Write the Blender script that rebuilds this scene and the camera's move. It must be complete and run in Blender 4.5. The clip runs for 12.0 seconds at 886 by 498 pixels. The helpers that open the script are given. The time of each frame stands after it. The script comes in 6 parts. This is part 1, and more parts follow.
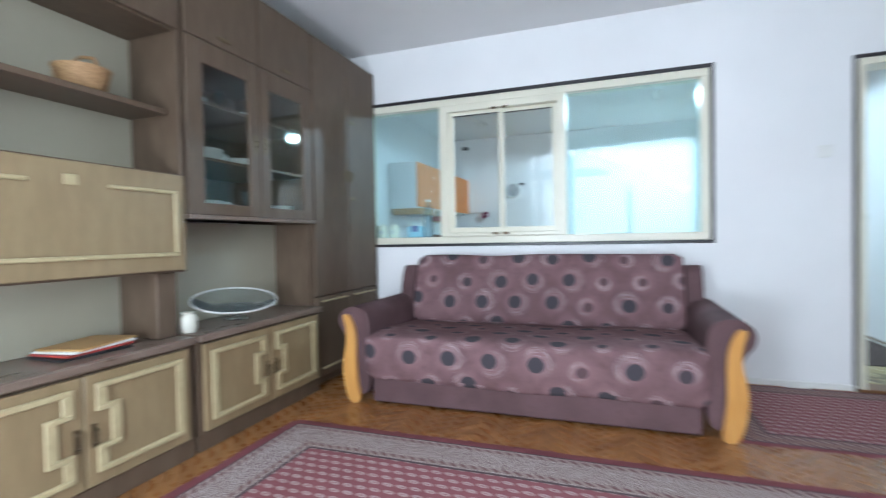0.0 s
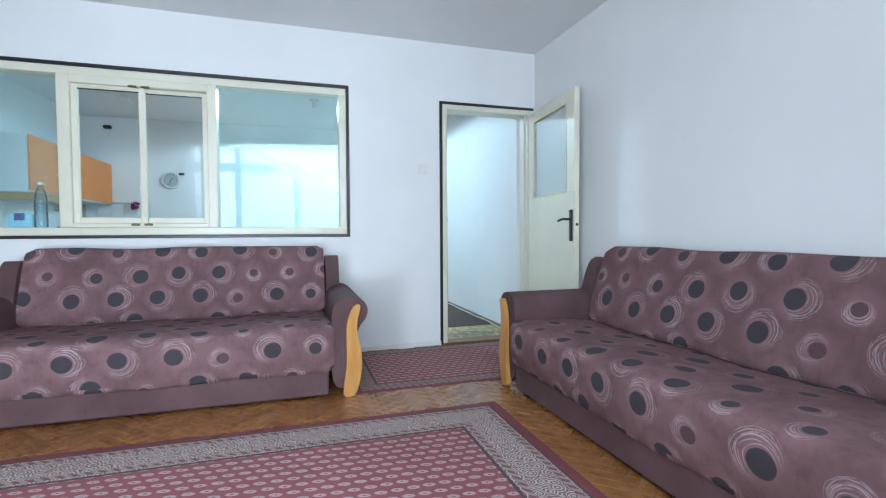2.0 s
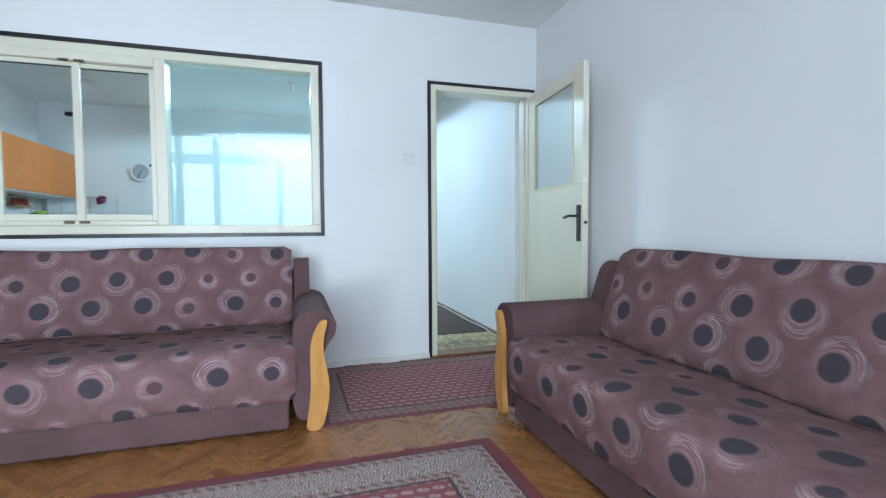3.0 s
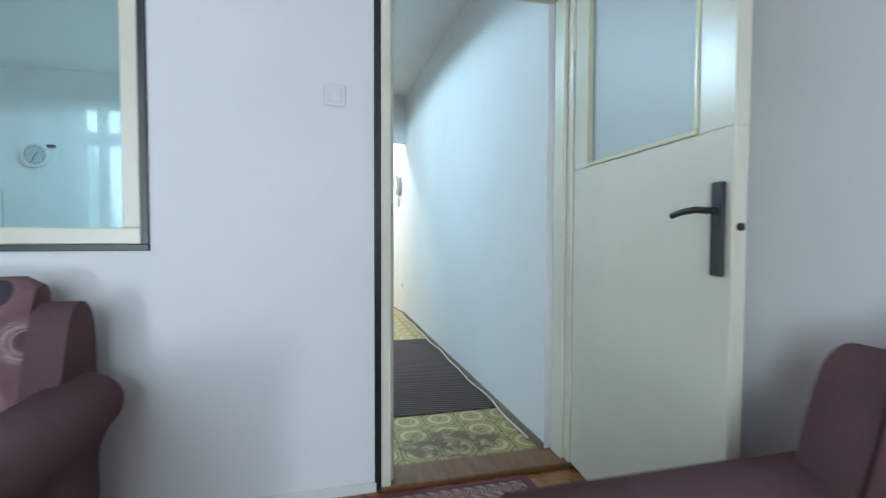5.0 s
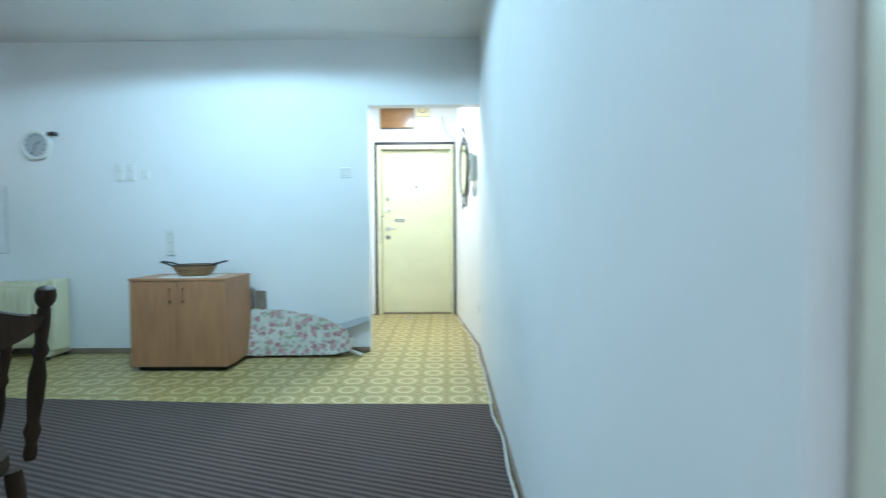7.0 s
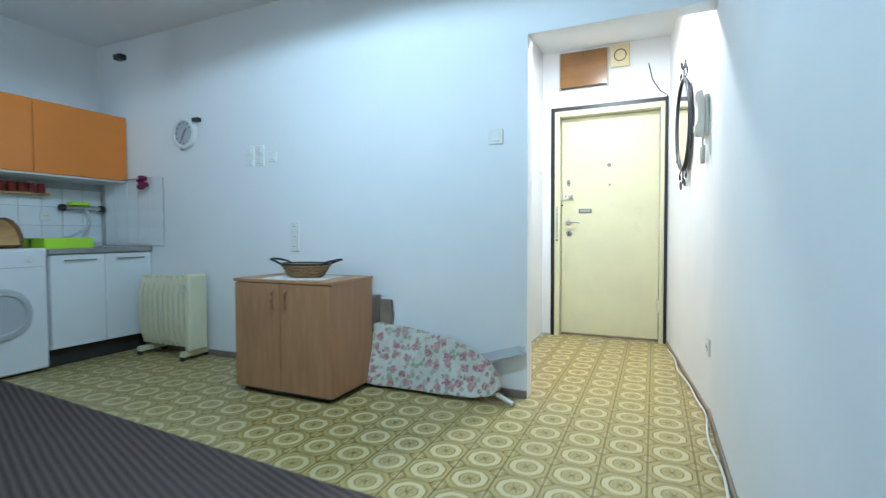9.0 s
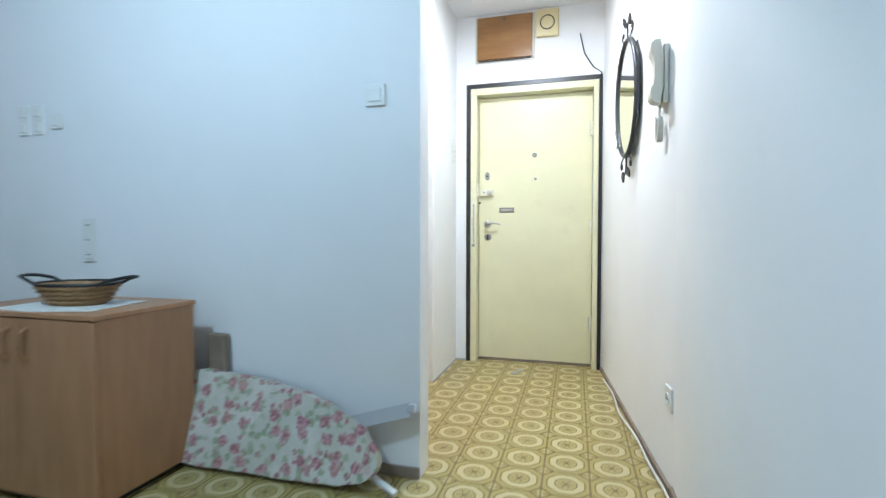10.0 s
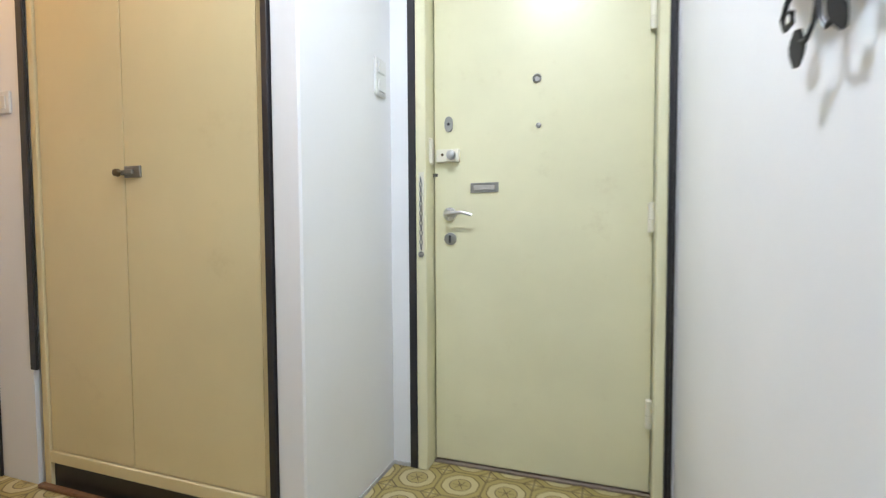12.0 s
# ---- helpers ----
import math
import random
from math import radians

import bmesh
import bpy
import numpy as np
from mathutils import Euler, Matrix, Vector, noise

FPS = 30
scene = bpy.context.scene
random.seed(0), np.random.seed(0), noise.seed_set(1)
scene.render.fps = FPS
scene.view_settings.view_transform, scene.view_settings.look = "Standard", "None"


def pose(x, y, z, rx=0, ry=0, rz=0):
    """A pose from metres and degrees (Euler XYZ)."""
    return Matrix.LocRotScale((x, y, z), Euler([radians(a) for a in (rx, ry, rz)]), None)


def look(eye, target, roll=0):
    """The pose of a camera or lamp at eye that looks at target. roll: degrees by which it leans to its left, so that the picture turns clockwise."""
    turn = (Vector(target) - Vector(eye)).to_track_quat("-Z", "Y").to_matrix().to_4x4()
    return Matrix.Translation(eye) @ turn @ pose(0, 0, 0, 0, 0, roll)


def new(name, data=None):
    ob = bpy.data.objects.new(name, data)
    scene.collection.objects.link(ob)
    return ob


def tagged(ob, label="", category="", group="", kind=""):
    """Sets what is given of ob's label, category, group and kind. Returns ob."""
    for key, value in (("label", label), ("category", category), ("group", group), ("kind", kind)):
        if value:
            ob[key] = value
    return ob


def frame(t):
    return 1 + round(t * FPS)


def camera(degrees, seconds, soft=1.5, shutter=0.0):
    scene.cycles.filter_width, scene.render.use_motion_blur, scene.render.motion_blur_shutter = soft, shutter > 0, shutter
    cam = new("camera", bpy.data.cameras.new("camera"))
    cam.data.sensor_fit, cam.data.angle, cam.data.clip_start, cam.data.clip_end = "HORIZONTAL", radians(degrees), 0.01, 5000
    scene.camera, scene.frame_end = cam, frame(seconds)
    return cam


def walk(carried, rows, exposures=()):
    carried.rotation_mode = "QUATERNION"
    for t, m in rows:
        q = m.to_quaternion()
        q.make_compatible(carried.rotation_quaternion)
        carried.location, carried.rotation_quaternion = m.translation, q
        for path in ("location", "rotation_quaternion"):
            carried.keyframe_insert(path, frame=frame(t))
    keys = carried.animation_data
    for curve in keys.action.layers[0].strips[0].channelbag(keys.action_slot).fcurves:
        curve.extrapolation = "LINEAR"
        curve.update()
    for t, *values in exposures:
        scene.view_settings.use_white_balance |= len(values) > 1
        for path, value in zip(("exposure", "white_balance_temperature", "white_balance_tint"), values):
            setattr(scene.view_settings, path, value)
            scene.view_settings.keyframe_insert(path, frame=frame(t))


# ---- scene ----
cam = camera(86.0, 12.0, soft=1.2, shutter=0.5)
PATH = [
    (0, (-1.424, -3.644, 1.0), (-2.093, -1.76, 0.957), -1.1),
    (0.5, (-1.415, -3.814, 1.033), (-1.490, -1.817, 0.947), -1.0),
    (1, (-1.252, -3.935, 0.988), (-0.994, -1.953, 0.92), -0.8),
    (1.5, (-1.221, -3.956, 0.976), (-0.704, -2.025, 0.905), -0.5),
    (2, (-1.192, -3.901, 0.963), (-0.598, -1.992, 0.896), -0.3),
    (2.5, (-1.128, -3.777, 0.984), (-0.522, -1.873, 0.897), -0.2),
    (3, (-0.983, -3.457, 0.994), (-0.38, -1.552, 0.902), -0.3),
    (3.2, (-0.934, -3.309, 1.001), (-0.322, -1.407, 0.921), -0.2),
    (4.8, (-0.27, -1.968, 1.014), (0.246, -0.037, 0.935), 0.1),
    (5, (-0.215, -1.816, 1.008), (0.296, 0.116, 0.932), 0.2),
    (5.5, (-0.068, -1.392, 0.981), (0.436, 0.542, 0.905), 0.0),
    (6, (0.124, -0.916, 0.981), (0.602, 1.024, 0.904), 0.2),
    (6.5, (0.283, -0.555, 0.973), (0.663, 1.407, 0.91), -0.0),
    (7, (0.509, -0.225, 0.991), (0.493, 1.774, 0.921), -0.4),
    (7.5, (0.443, 0.011, 0.945), (0.024, 1.966, 0.89), -0.1),
    (7.7, (0.435, 0.104, 0.932), (-0.138, 2.019, 0.874), -0.2),
    (9.3, (0.525, 1.349, 0.934), (-0.289, 3.176, 0.871), -0.2),
    (9.5, (0.518, 1.533, 0.945), (-0.242, 3.382, 0.880), -0.1),
    (10, (0.438, 1.968, 0.938), (-0.097, 3.895, 0.886), 0.1),
    (10.5, (0.435, 2.494, 0.945), (-0.073, 4.428, 0.894), -0.1),
    (11, (0.402, 2.979, 0.952), (-0.115, 4.91, 0.891), -0.0),
    (11.5, (0.379, 3.369, 0.952), (-0.129, 5.302, 0.893), -0.0),
    (12, (0.415, 3.71, 0.98), (-0.252, 5.593, 0.891), -0.3),
]
walk(cam, [(t, look(eye, target, roll)) for t, eye, target, roll in PATH],
     [(0.0, 0.16, 6220, 8), (1.5, 0.12, 6080, 6), (3.0, 0.06, 6030, 5), (5.0, -0.22, 6150, 4), (5.5, -0.42, 6020, 4), (6.0, -0.46, 5900, 3), (6.5, -0.30, 5720, -2),
      (7.0, -0.20, 5720, -2), (7.5, -0.32, 5720, -2), (9.5, -0.45, 6030, 9), (10.5, -0.70, 6060, 10), (11.5, -0.88, 6090, 12), (12.0, -0.90, 6100, 12)])

# world and lights
world = bpy.data.worlds.new("sky")
scene.world = world
world.use_nodes = True
wt = world.node_tree
sky = wt.nodes.new("ShaderNodeTexSky")
sky.sky_type = 'NISHITA'
sky.sun_disc = False
sky.sun_elevation, sky.sun_rotation = radians(38), radians(200)
wt.links.new(sky.outputs[0], wt.nodes["Background"].inputs[0])
wt.nodes["Background"].inputs[1].default_value = 0.12


def lamp(name, kind, m, power, color, size=(0.1, 0.1)):
    data = bpy.data.lights.new(name, kind)
    data.energy, data.color = power, color
    if kind == 'AREA':
        data.shape, data.size, data.size_y = 'RECTANGLE', size[0], size[1]
    else:
        data.shadow_soft_size = size[0]
    if kind == 'SPOT':
        data.spot_size, data.spot_blend = radians(174), 0.14
    ob = new(name, data)
    ob.matrix_world = m
    return ob


lamp("window_daylight", 'AREA', look((-1.50, -4.44, 1.66), (-2.2, -1.2, 0.3)), 112, (0.785, 0.875, 1.0), (2.5, 1.6))
lamp("balcony_daylight", 'AREA', look((-2.415, -4.44, 0.48), (-2.9, -2.0, 0.1)), 76, (0.785, 0.875, 1.0), (0.62, 0.72))
lamp("kitchen_lamp", 'SPOT', pose(-0.95, 2.05, 2.47), 190, (0.57, 0.815, 1.0), (0.06, 0))
lamp("hall_lamp", 'AREA', look((0.10, 4.39, 2.50), (0.10, 4.391, 0)), 56, (0.87, 0.93, 1.0), (0.14, 0.14))
lamp("side_bulb", 'POINT', pose(-1.95, 4.32, 2.40), 20, (1.0, 0.55, 0.20), (0.05, 0))


# ---------- materials ----------
class Nodes:
    def __init__(self, name):
        self.m = bpy.data.materials.new(name)
        self.m.use_nodes = True
        self.t = self.m.node_tree
        self.p = self.t.nodes["Principled BSDF"]
        self.co = self.t.nodes.new("ShaderNodeTexCoord")

    def put(self, sock, v):
        if hasattr(v, "is_output"):
            self.t.links.new(v, sock)
        elif v is not None:
            if isinstance(v, tuple) and len(v) == 3 and sock.type == 'RGBA':
                v = (*v, 1)
            sock.default_value = v

    def f(self, op, a, b=None, c=None):
        n = self.t.nodes.new("ShaderNodeMath")
        n.operation = op
        for s, v in zip(n.inputs, (a, b, c)):
            self.put(s, v)
        return n.outputs[0]

    def mix(self, fac, a, b):
        n = self.t.nodes.new("ShaderNodeMix")
        n.data_type = 'RGBA'
        self.put(n.inputs[0], fac)
        self.put(n.inputs[6], a)
        self.put(n.inputs[7], b)
        return n.outputs[2]

    def noise(self, scale, detail=3.0, vec=None, stretch=None, rough=0.55):
        n = self.t.nodes.new("ShaderNodeTexNoise")
        n.inputs["Scale"].default_value = scale
        n.inputs["Detail"].default_value = detail
        n.inputs["Roughness"].default_value = rough
        v = vec or self.co.outputs["Object"]
        if stretch:
            mp = self.t.nodes.new("ShaderNodeMapping")
            mp.inputs["Scale"].default_value = stretch
            self.t.links.new(v, mp.inputs[0])
            v = mp.outputs[0]
        self.t.links.new(v, n.inputs["Vector"])
        return n.outputs[0]

    def ramp(self, v, lo, hi):
        n = self.t.nodes.new("ShaderNodeMapRange")
        n.interpolation_type = 'SMOOTHSTEP'
        self.put(n.inputs[0], v)
        n.inputs[1].default_value, n.inputs[2].default_value = lo, hi
        return n.outputs[0]

    def xyz(self, vec=None):
        n = self.t.nodes.new("ShaderNodeSeparateXYZ")
        self.t.links.new(vec or self.co.outputs["Object"], n.inputs[0])
        return n.outputs

    def vec(self, x, y, z=0.0):
        n = self.t.nodes.new("ShaderNodeCombineXYZ")
        for s, v in zip(n.inputs, (x, y, z)):
            self.put(s, v)
        return n.outputs[0]

    def voronoi(self, scale, vec=None, rand=1.0, out="Distance"):
        n = self.t.nodes.new("ShaderNodeTexVoronoi")
        n.voronoi_dimensions = '2D'
        n.inputs["Scale"].default_value = scale
        n.inputs["Randomness"].default_value = rand
        self.t.links.new(vec or self.co.outputs["Object"], n.inputs["Vector"])
        return n.outputs[out]

    def rnd(self):
        return self.t.nodes.new("ShaderNodeObjectInfo").outputs["Random"]

    def done(self, color, rough=0.5, metal=0.0, bump=None, strength=0.2, dist=0.005, **more):
        self.put(self.p.inputs["Base Color"], color)
        self.put(self.p.inputs["Roughness"], rough)
        self.p.inputs["Metallic"].default_value = metal
        if bump is not None:
            n = self.t.nodes.new("ShaderNodeBump")
            n.inputs["Strength"].default_value = strength
            n.inputs["Distance"].default_value = dist
            self.put(n.inputs["Height"], bump)
            self.t.links.new(n.outputs[0], self.p.inputs["Normal"])
        for k, v in more.items():
            self.put(self.p.inputs[k.replace("_", " ")], v)
        return self.m


def shade(c, k):
    return tuple(min(1.0, v * k) for v in c)


def paint(name, c, rough=0.5, var=0.10, big=1.3, grain=40, bump=0.12, dirt=None, dirt_amt=0.25):
    n = Nodes(name)
    a = n.ramp(n.noise(big, 4), 0.3, 0.7)
    b = n.noise(grain, 3)
    col = n.mix(a, shade(c, 1 - var), shade(c, 1 + var * 0.4))
    col = n.mix(n.f('MULTIPLY', b, var), col, shade(c, 0.75))
    if dirt:
        d = n.ramp(n.noise(big * 2.7, 6, rough=0.7), 0.58, 0.8)
        col = n.mix(n.f('MULTIPLY', d, dirt_amt), col, dirt)
    return n.done(col, n.f('ADD', rough - 0.05, n.f('MULTIPLY', b, 0.12)), 0, b, bump, 0.002)


def wood(name, c, dark, rough=0.4, stretch=(5, 5, 1), scale=4.0, var=0.6, coat=0.0):
    n = Nodes(name)
    g = n.noise(scale, 6, stretch=stretch, rough=0.65)
    g2 = n.noise(scale * 6, 3, stretch=stretch)
    big = n.noise(1.7, 3)
    col = n.mix(n.ramp(g, 0.35, 0.68), dark, c)
    col = n.mix(n.f('MULTIPLY', n.ramp(g2, 0.5, 0.75), 0.35 * var), col, shade(dark, 0.7))
    col = n.mix(n.f('MULTIPLY', n.ramp(big, 0.35, 0.7), 0.25), col, shade(c, 1.2))
    return n.done(col, n.f('ADD', rough - 0.06, n.f('MULTIPLY', g, 0.14)), 0, g2, 0.12, 0.002, Coat_Weight=coat)


def metal(name, c, rough=0.3):
    n = Nodes(name)
    b = n.noise(25, 4)
    return n.done(n.mix(b, shade(c, 0.75), shade(c, 1.1)), n.f('ADD', rough - 0.1, n.f('MULTIPLY', b, 0.25)), 1.0, b, 0.05, 0.001)


def glassy(name, tint=(1, 1, 1), rough=0.0, ior=1.45, mirror=0.09, haze=0.0):
    """A thin pane: clear, with a reflection that grows towards grazing."""
    m = bpy.data.materials.new(name)
    m.use_nodes = True
    t = m.node_tree
    t.nodes.remove(t.nodes["Principled BSDF"])
    out = t.nodes["Material Output"]
    tr, gl, mx = (t.nodes.new(k) for k in ("ShaderNodeBsdfTransparent", "ShaderNodeBsdfGlossy", "ShaderNodeMixShader"))
    fr = t.nodes.new("ShaderNodeFresnel")
    fr.inputs[0].default_value = ior
    ad = t.nodes.new("ShaderNodeMath")
    ad.operation = 'MULTIPLY_ADD'
    ad.inputs[1].default_value, ad.inputs[2].default_value = 1.0, mirror
    t.links.new(fr.outputs[0], ad.inputs[0])
    t.links.new(ad.outputs[0], mx.inputs[0])
    tr.inputs[0].default_value = (*tint, 1)
    gl.inputs["Roughness"].default_value = rough
    t.links.new(tr.outputs[0], mx.inputs[1])
    t.links.new(gl.outputs[0], mx.inputs[2])
    t.links.new(mx.outputs[0], out.inputs[0])
    # An even pale diffuse share over the whole glass.
    if haze:
        df, m2 = t.nodes.new("ShaderNodeBsdfDiffuse"), t.nodes.new("ShaderNodeMixShader")
        df.inputs[0].default_value = (0.75, 0.86, 0.87, 1)
        m2.inputs[0].default_value = haze
        t.links.new(mx.outputs[0], m2.inputs[1])
        t.links.new(df.outputs[0], m2.inputs[2])
        t.links.new(m2.outputs[0], out.inputs[0])
    return m


def emitter(name, c, s):
    n = Nodes(name)
    return n.done(c, 0.4, Emission_Color=c, Emission_Strength=s)


def sofa_cloth():
    """Mauve velour: staggered dark discs, each in its own scribble of pale loops."""
    n = Nodes("sofa velour with swirls")
    uv = n.co.outputs["UV"]
    x, y, _ = n.xyz(uv)
    px, py = 0.245, 0.325
    a, b = n.f('DIVIDE', x, px), n.f('DIVIDE', y, py)
    u, v = n.f('ADD', a, b), n.f('SUBTRACT', a, b)
    lattice = n.vec(u, v)
    at = n.xyz(n.voronoi(1.0, lattice, 0.20, "Position"))
    cell = n.xyz(n.voronoi(1.0, lattice, 0.20, "Color"))
    du, dv = n.f('SUBTRACT', u, at[0]), n.f('SUBTRACT', v, at[1])
    dx = n.f('MULTIPLY', n.f('ADD', du, dv), px / 2)
    dy = n.f('MULTIPLY', n.f('SUBTRACT', du, dv), py / 2)

    def length(p, q):
        return n.f('SQRT', n.f('ADD', n.f('MULTIPLY', p, p), n.f('MULTIPLY', q, q)))
    size = n.f('ADD', 0.027, n.f('MULTIPLY', n.ramp(cell[0], 0.15, 0.75), 0.019))
    disc = n.ramp(n.f('SUBTRACT', size, length(dx, dy)), -0.0015, 0.0015)
    # Upward faces lose loops and halo: the nap's grazing sheen put into colour.
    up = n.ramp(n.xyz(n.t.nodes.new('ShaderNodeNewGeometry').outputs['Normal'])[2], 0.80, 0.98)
    turn = n.f('MULTIPLY', cell[1], 6.2832)
    cs, sn = n.f('COSINE', turn), n.f('SINE', turn)
    loops = None
    for i, (off, r, w, full) in enumerate(((0.06, 1.16, 0.0020, 0.9), (0.20, 1.38, 0.0018, 0.9), (0.34, 1.50, 0.0026, 1.0), (0.26, 1.66, 0.0016, 0.8), (0.46, 1.74, 0.0018, 0.8), (0.40, 1.95, 0.0014, 0.6))):
        wob = n.f('MULTIPLY', n.f('SUBTRACT', n.noise(9 + 2 * i, 2, uv), 0.5), 0.016)
        ox = n.f('MULTIPLY', n.f('MULTIPLY', cs, size), off)
        oy = n.f('MULTIPLY', n.f('MULTIPLY', sn, size), off)
        d = n.f('ADD', length(n.f('ADD', dx, ox), n.f('ADD', dy, oy)), wob)
        away = n.f('ABSOLUTE', n.f('SUBTRACT', d, n.f('MULTIPLY', size, r)))
        side = n.ramp(n.f('ADD', n.f('MULTIPLY', dx, cs), n.f('MULTIPLY', dy, sn)), 0.055, -0.045)
        ln = n.f('MULTIPLY', n.f('MULTIPLY', n.ramp(away, w * 1.5, w * 0.4), full), n.f('MULTIPLY', side, n.ramp(n.noise(13 + 5 * i, 2, uv), 0.30, 0.55)))
        loops = ln if loops is None else n.f('MAXIMUM', loops, ln)
    nap = n.noise(160, 2)
    blotch = n.noise(2.6, 5, rough=0.65)
    crush = n.noise(17, 5, rough=0.7)
    base = n.mix(n.ramp(blotch, 0.3, 0.7), (0.150, 0.086, 0.089), (0.218, 0.128, 0.132))
    streak = n.noise(30, 4, stretch=(1.0, 1.0, 0.25), rough=0.7)
    base = n.mix(n.f('MULTIPLY', n.ramp(crush, 0.42, 0.72), 0.55), base, (0.118, 0.066, 0.070))
    base = n.mix(n.f('MULTIPLY', n.ramp(streak, 0.48, 0.70), 0.40), base, (0.105, 0.062, 0.064))
    base = n.mix(n.f('MULTIPLY', nap, 0.30), base, (0.12, 0.067, 0.074))
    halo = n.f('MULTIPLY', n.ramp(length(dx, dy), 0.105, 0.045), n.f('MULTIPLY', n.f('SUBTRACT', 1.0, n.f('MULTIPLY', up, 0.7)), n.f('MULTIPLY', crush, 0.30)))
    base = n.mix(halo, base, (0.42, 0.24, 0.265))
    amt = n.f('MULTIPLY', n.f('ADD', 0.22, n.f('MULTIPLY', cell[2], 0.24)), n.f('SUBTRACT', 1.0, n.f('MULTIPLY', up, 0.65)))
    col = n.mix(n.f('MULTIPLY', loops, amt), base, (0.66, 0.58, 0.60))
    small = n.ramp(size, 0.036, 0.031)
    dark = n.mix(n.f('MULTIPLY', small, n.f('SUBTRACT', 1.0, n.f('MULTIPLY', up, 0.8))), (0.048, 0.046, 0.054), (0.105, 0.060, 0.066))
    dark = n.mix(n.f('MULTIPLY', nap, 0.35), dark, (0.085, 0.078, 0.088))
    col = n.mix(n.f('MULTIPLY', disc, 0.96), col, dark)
    return n.done(col, 0.88, 0, n.f('ADD', nap, crush), 0.3, 0.003, Specular_IOR_Level=0.05)


def plain_velour():
    n = Nodes("plain mauve velour")
    nap, blotch = n.noise(150, 2), n.noise(3.0, 4)
    col = n.mix(n.ramp(blotch, 0.3, 0.7), (0.092, 0.054, 0.056), (0.140, 0.082, 0.086))
    col = n.mix(n.f('MULTIPLY', n.ramp(n.noise(24, 4, rough=0.7), 0.45, 0.75), 0.5), col, (0.080, 0.046, 0.048))
    return n.done(col, 0.85, 0, nap, 0.25, 0.003, Specular_IOR_Level=0.12)


def rug_cloth(name, hx, hy, border, lo=(0.20, 0.135, 0.13), hi=(0.57, 0.49, 0.455)):
    """Red field of small drops, a pale ornate border between dark lines, a red edge."""
    n = Nodes(name)
    x, y, _ = n.xyz()
    dx = n.f('SUBTRACT', hx, n.f('ABSOLUTE', x))
    dy = n.f('SUBTRACT', hy, n.f('ABSOLUTE', y))
    d = n.f('MINIMUM', dx, dy)
    wv = n.noise(30, 3)
    d2 = n.f('ADD', d, n.f('MULTIPLY', n.f('SUBTRACT', wv, 0.5), 0.006))
    # field: rows of drops on a brick grid
    px, py = 0.062, 0.052
    row = n.f('FLOOR', n.f('DIVIDE', y, py))
    sx = n.f('ADD', n.f('DIVIDE', x, px), n.f('MULTIPLY', n.f('MODULO', row, 2.0), 0.5))
    fx = n.f('SUBTRACT', n.f('FRACT', sx), 0.5)
    fy = n.f('SUBTRACT', n.f('FRACT', n.f('DIVIDE', y, py)), 0.5)
    tilt = n.f('ADD', fx, n.f('MULTIPLY', fy, 0.45))
    rr = n.f('ADD', n.f('POWER', n.f('MULTIPLY', tilt, 1.0), 2.0), n.f('POWER', n.f('MULTIPLY', fy, 1.5), 2.0))
    rr = n.f('ADD', rr, n.f('MULTIPLY', n.f('SUBTRACT', n.noise(90, 2), 0.5), 0.10))
    drop = n.f('MULTIPLY', n.ramp(rr, 0.17, 0.11), n.ramp(rr, 0.004, 0.018))
    red = n.mix(n.noise(7, 3), (0.21, 0.055, 0.066), (0.30, 0.090, 0.100))
    field = n.mix(n.f('MULTIPLY', drop, 0.7), red, (0.56, 0.44, 0.42))
    # border: scrolling ornament
    along = n.f('ADD', x, y)
    orn = n.voronoi(17, n.vec(x, y), 0.6)
    sc = n.f('SINE', n.f('ADD', n.f('MULTIPLY', orn, 30.0), n.f('MULTIPLY', n.noise(26, 3), 12.0)))
    bord = n.mix(n.ramp(sc, -0.1, 0.5), lo, hi)
    bord = n.mix(n.f('MULTIPLY', n.ramp(n.noise(38, 2), 0.60, 0.70), 0.45), bord, (0.16, 0.085, 0.085))
    col = n.mix(n.ramp(d2, border - 0.003, border + 0.003), bord, field)

    def line(at, w, c, base):
        return n.mix(n.ramp(n.f('ABSOLUTE', n.f('SUBTRACT', d2, at)), w, w * 0.6), base, c)
    col = line(border, 0.010, (0.07, 0.045, 0.05), col)
    dash = n.mix(n.ramp(n.f('SINE', n.f('MULTIPLY', along, 130.0)), -0.3, 0.3), (0.17, 0.085, 0.085), (0.36, 0.27, 0.25))
    col = line(border - 0.035, 0.016, dash, col)
    col = line(border * 0.34, 0.016, dash, col)
    col = n.mix(n.ramp(d2, border * 0.26, border * 0.24), col, (0.20, 0.040, 0.052))
    col = line(border * 0.25, 0.006, (0.06, 0.035, 0.04), col)
    pile = n.noise(220, 2)
    col = n.mix(n.f('MULTIPLY', pile, 0.35), col, (0.10, 0.06, 0.065))
    return n.done(col, 0.95, 0, pile, 0.5, 0.004)


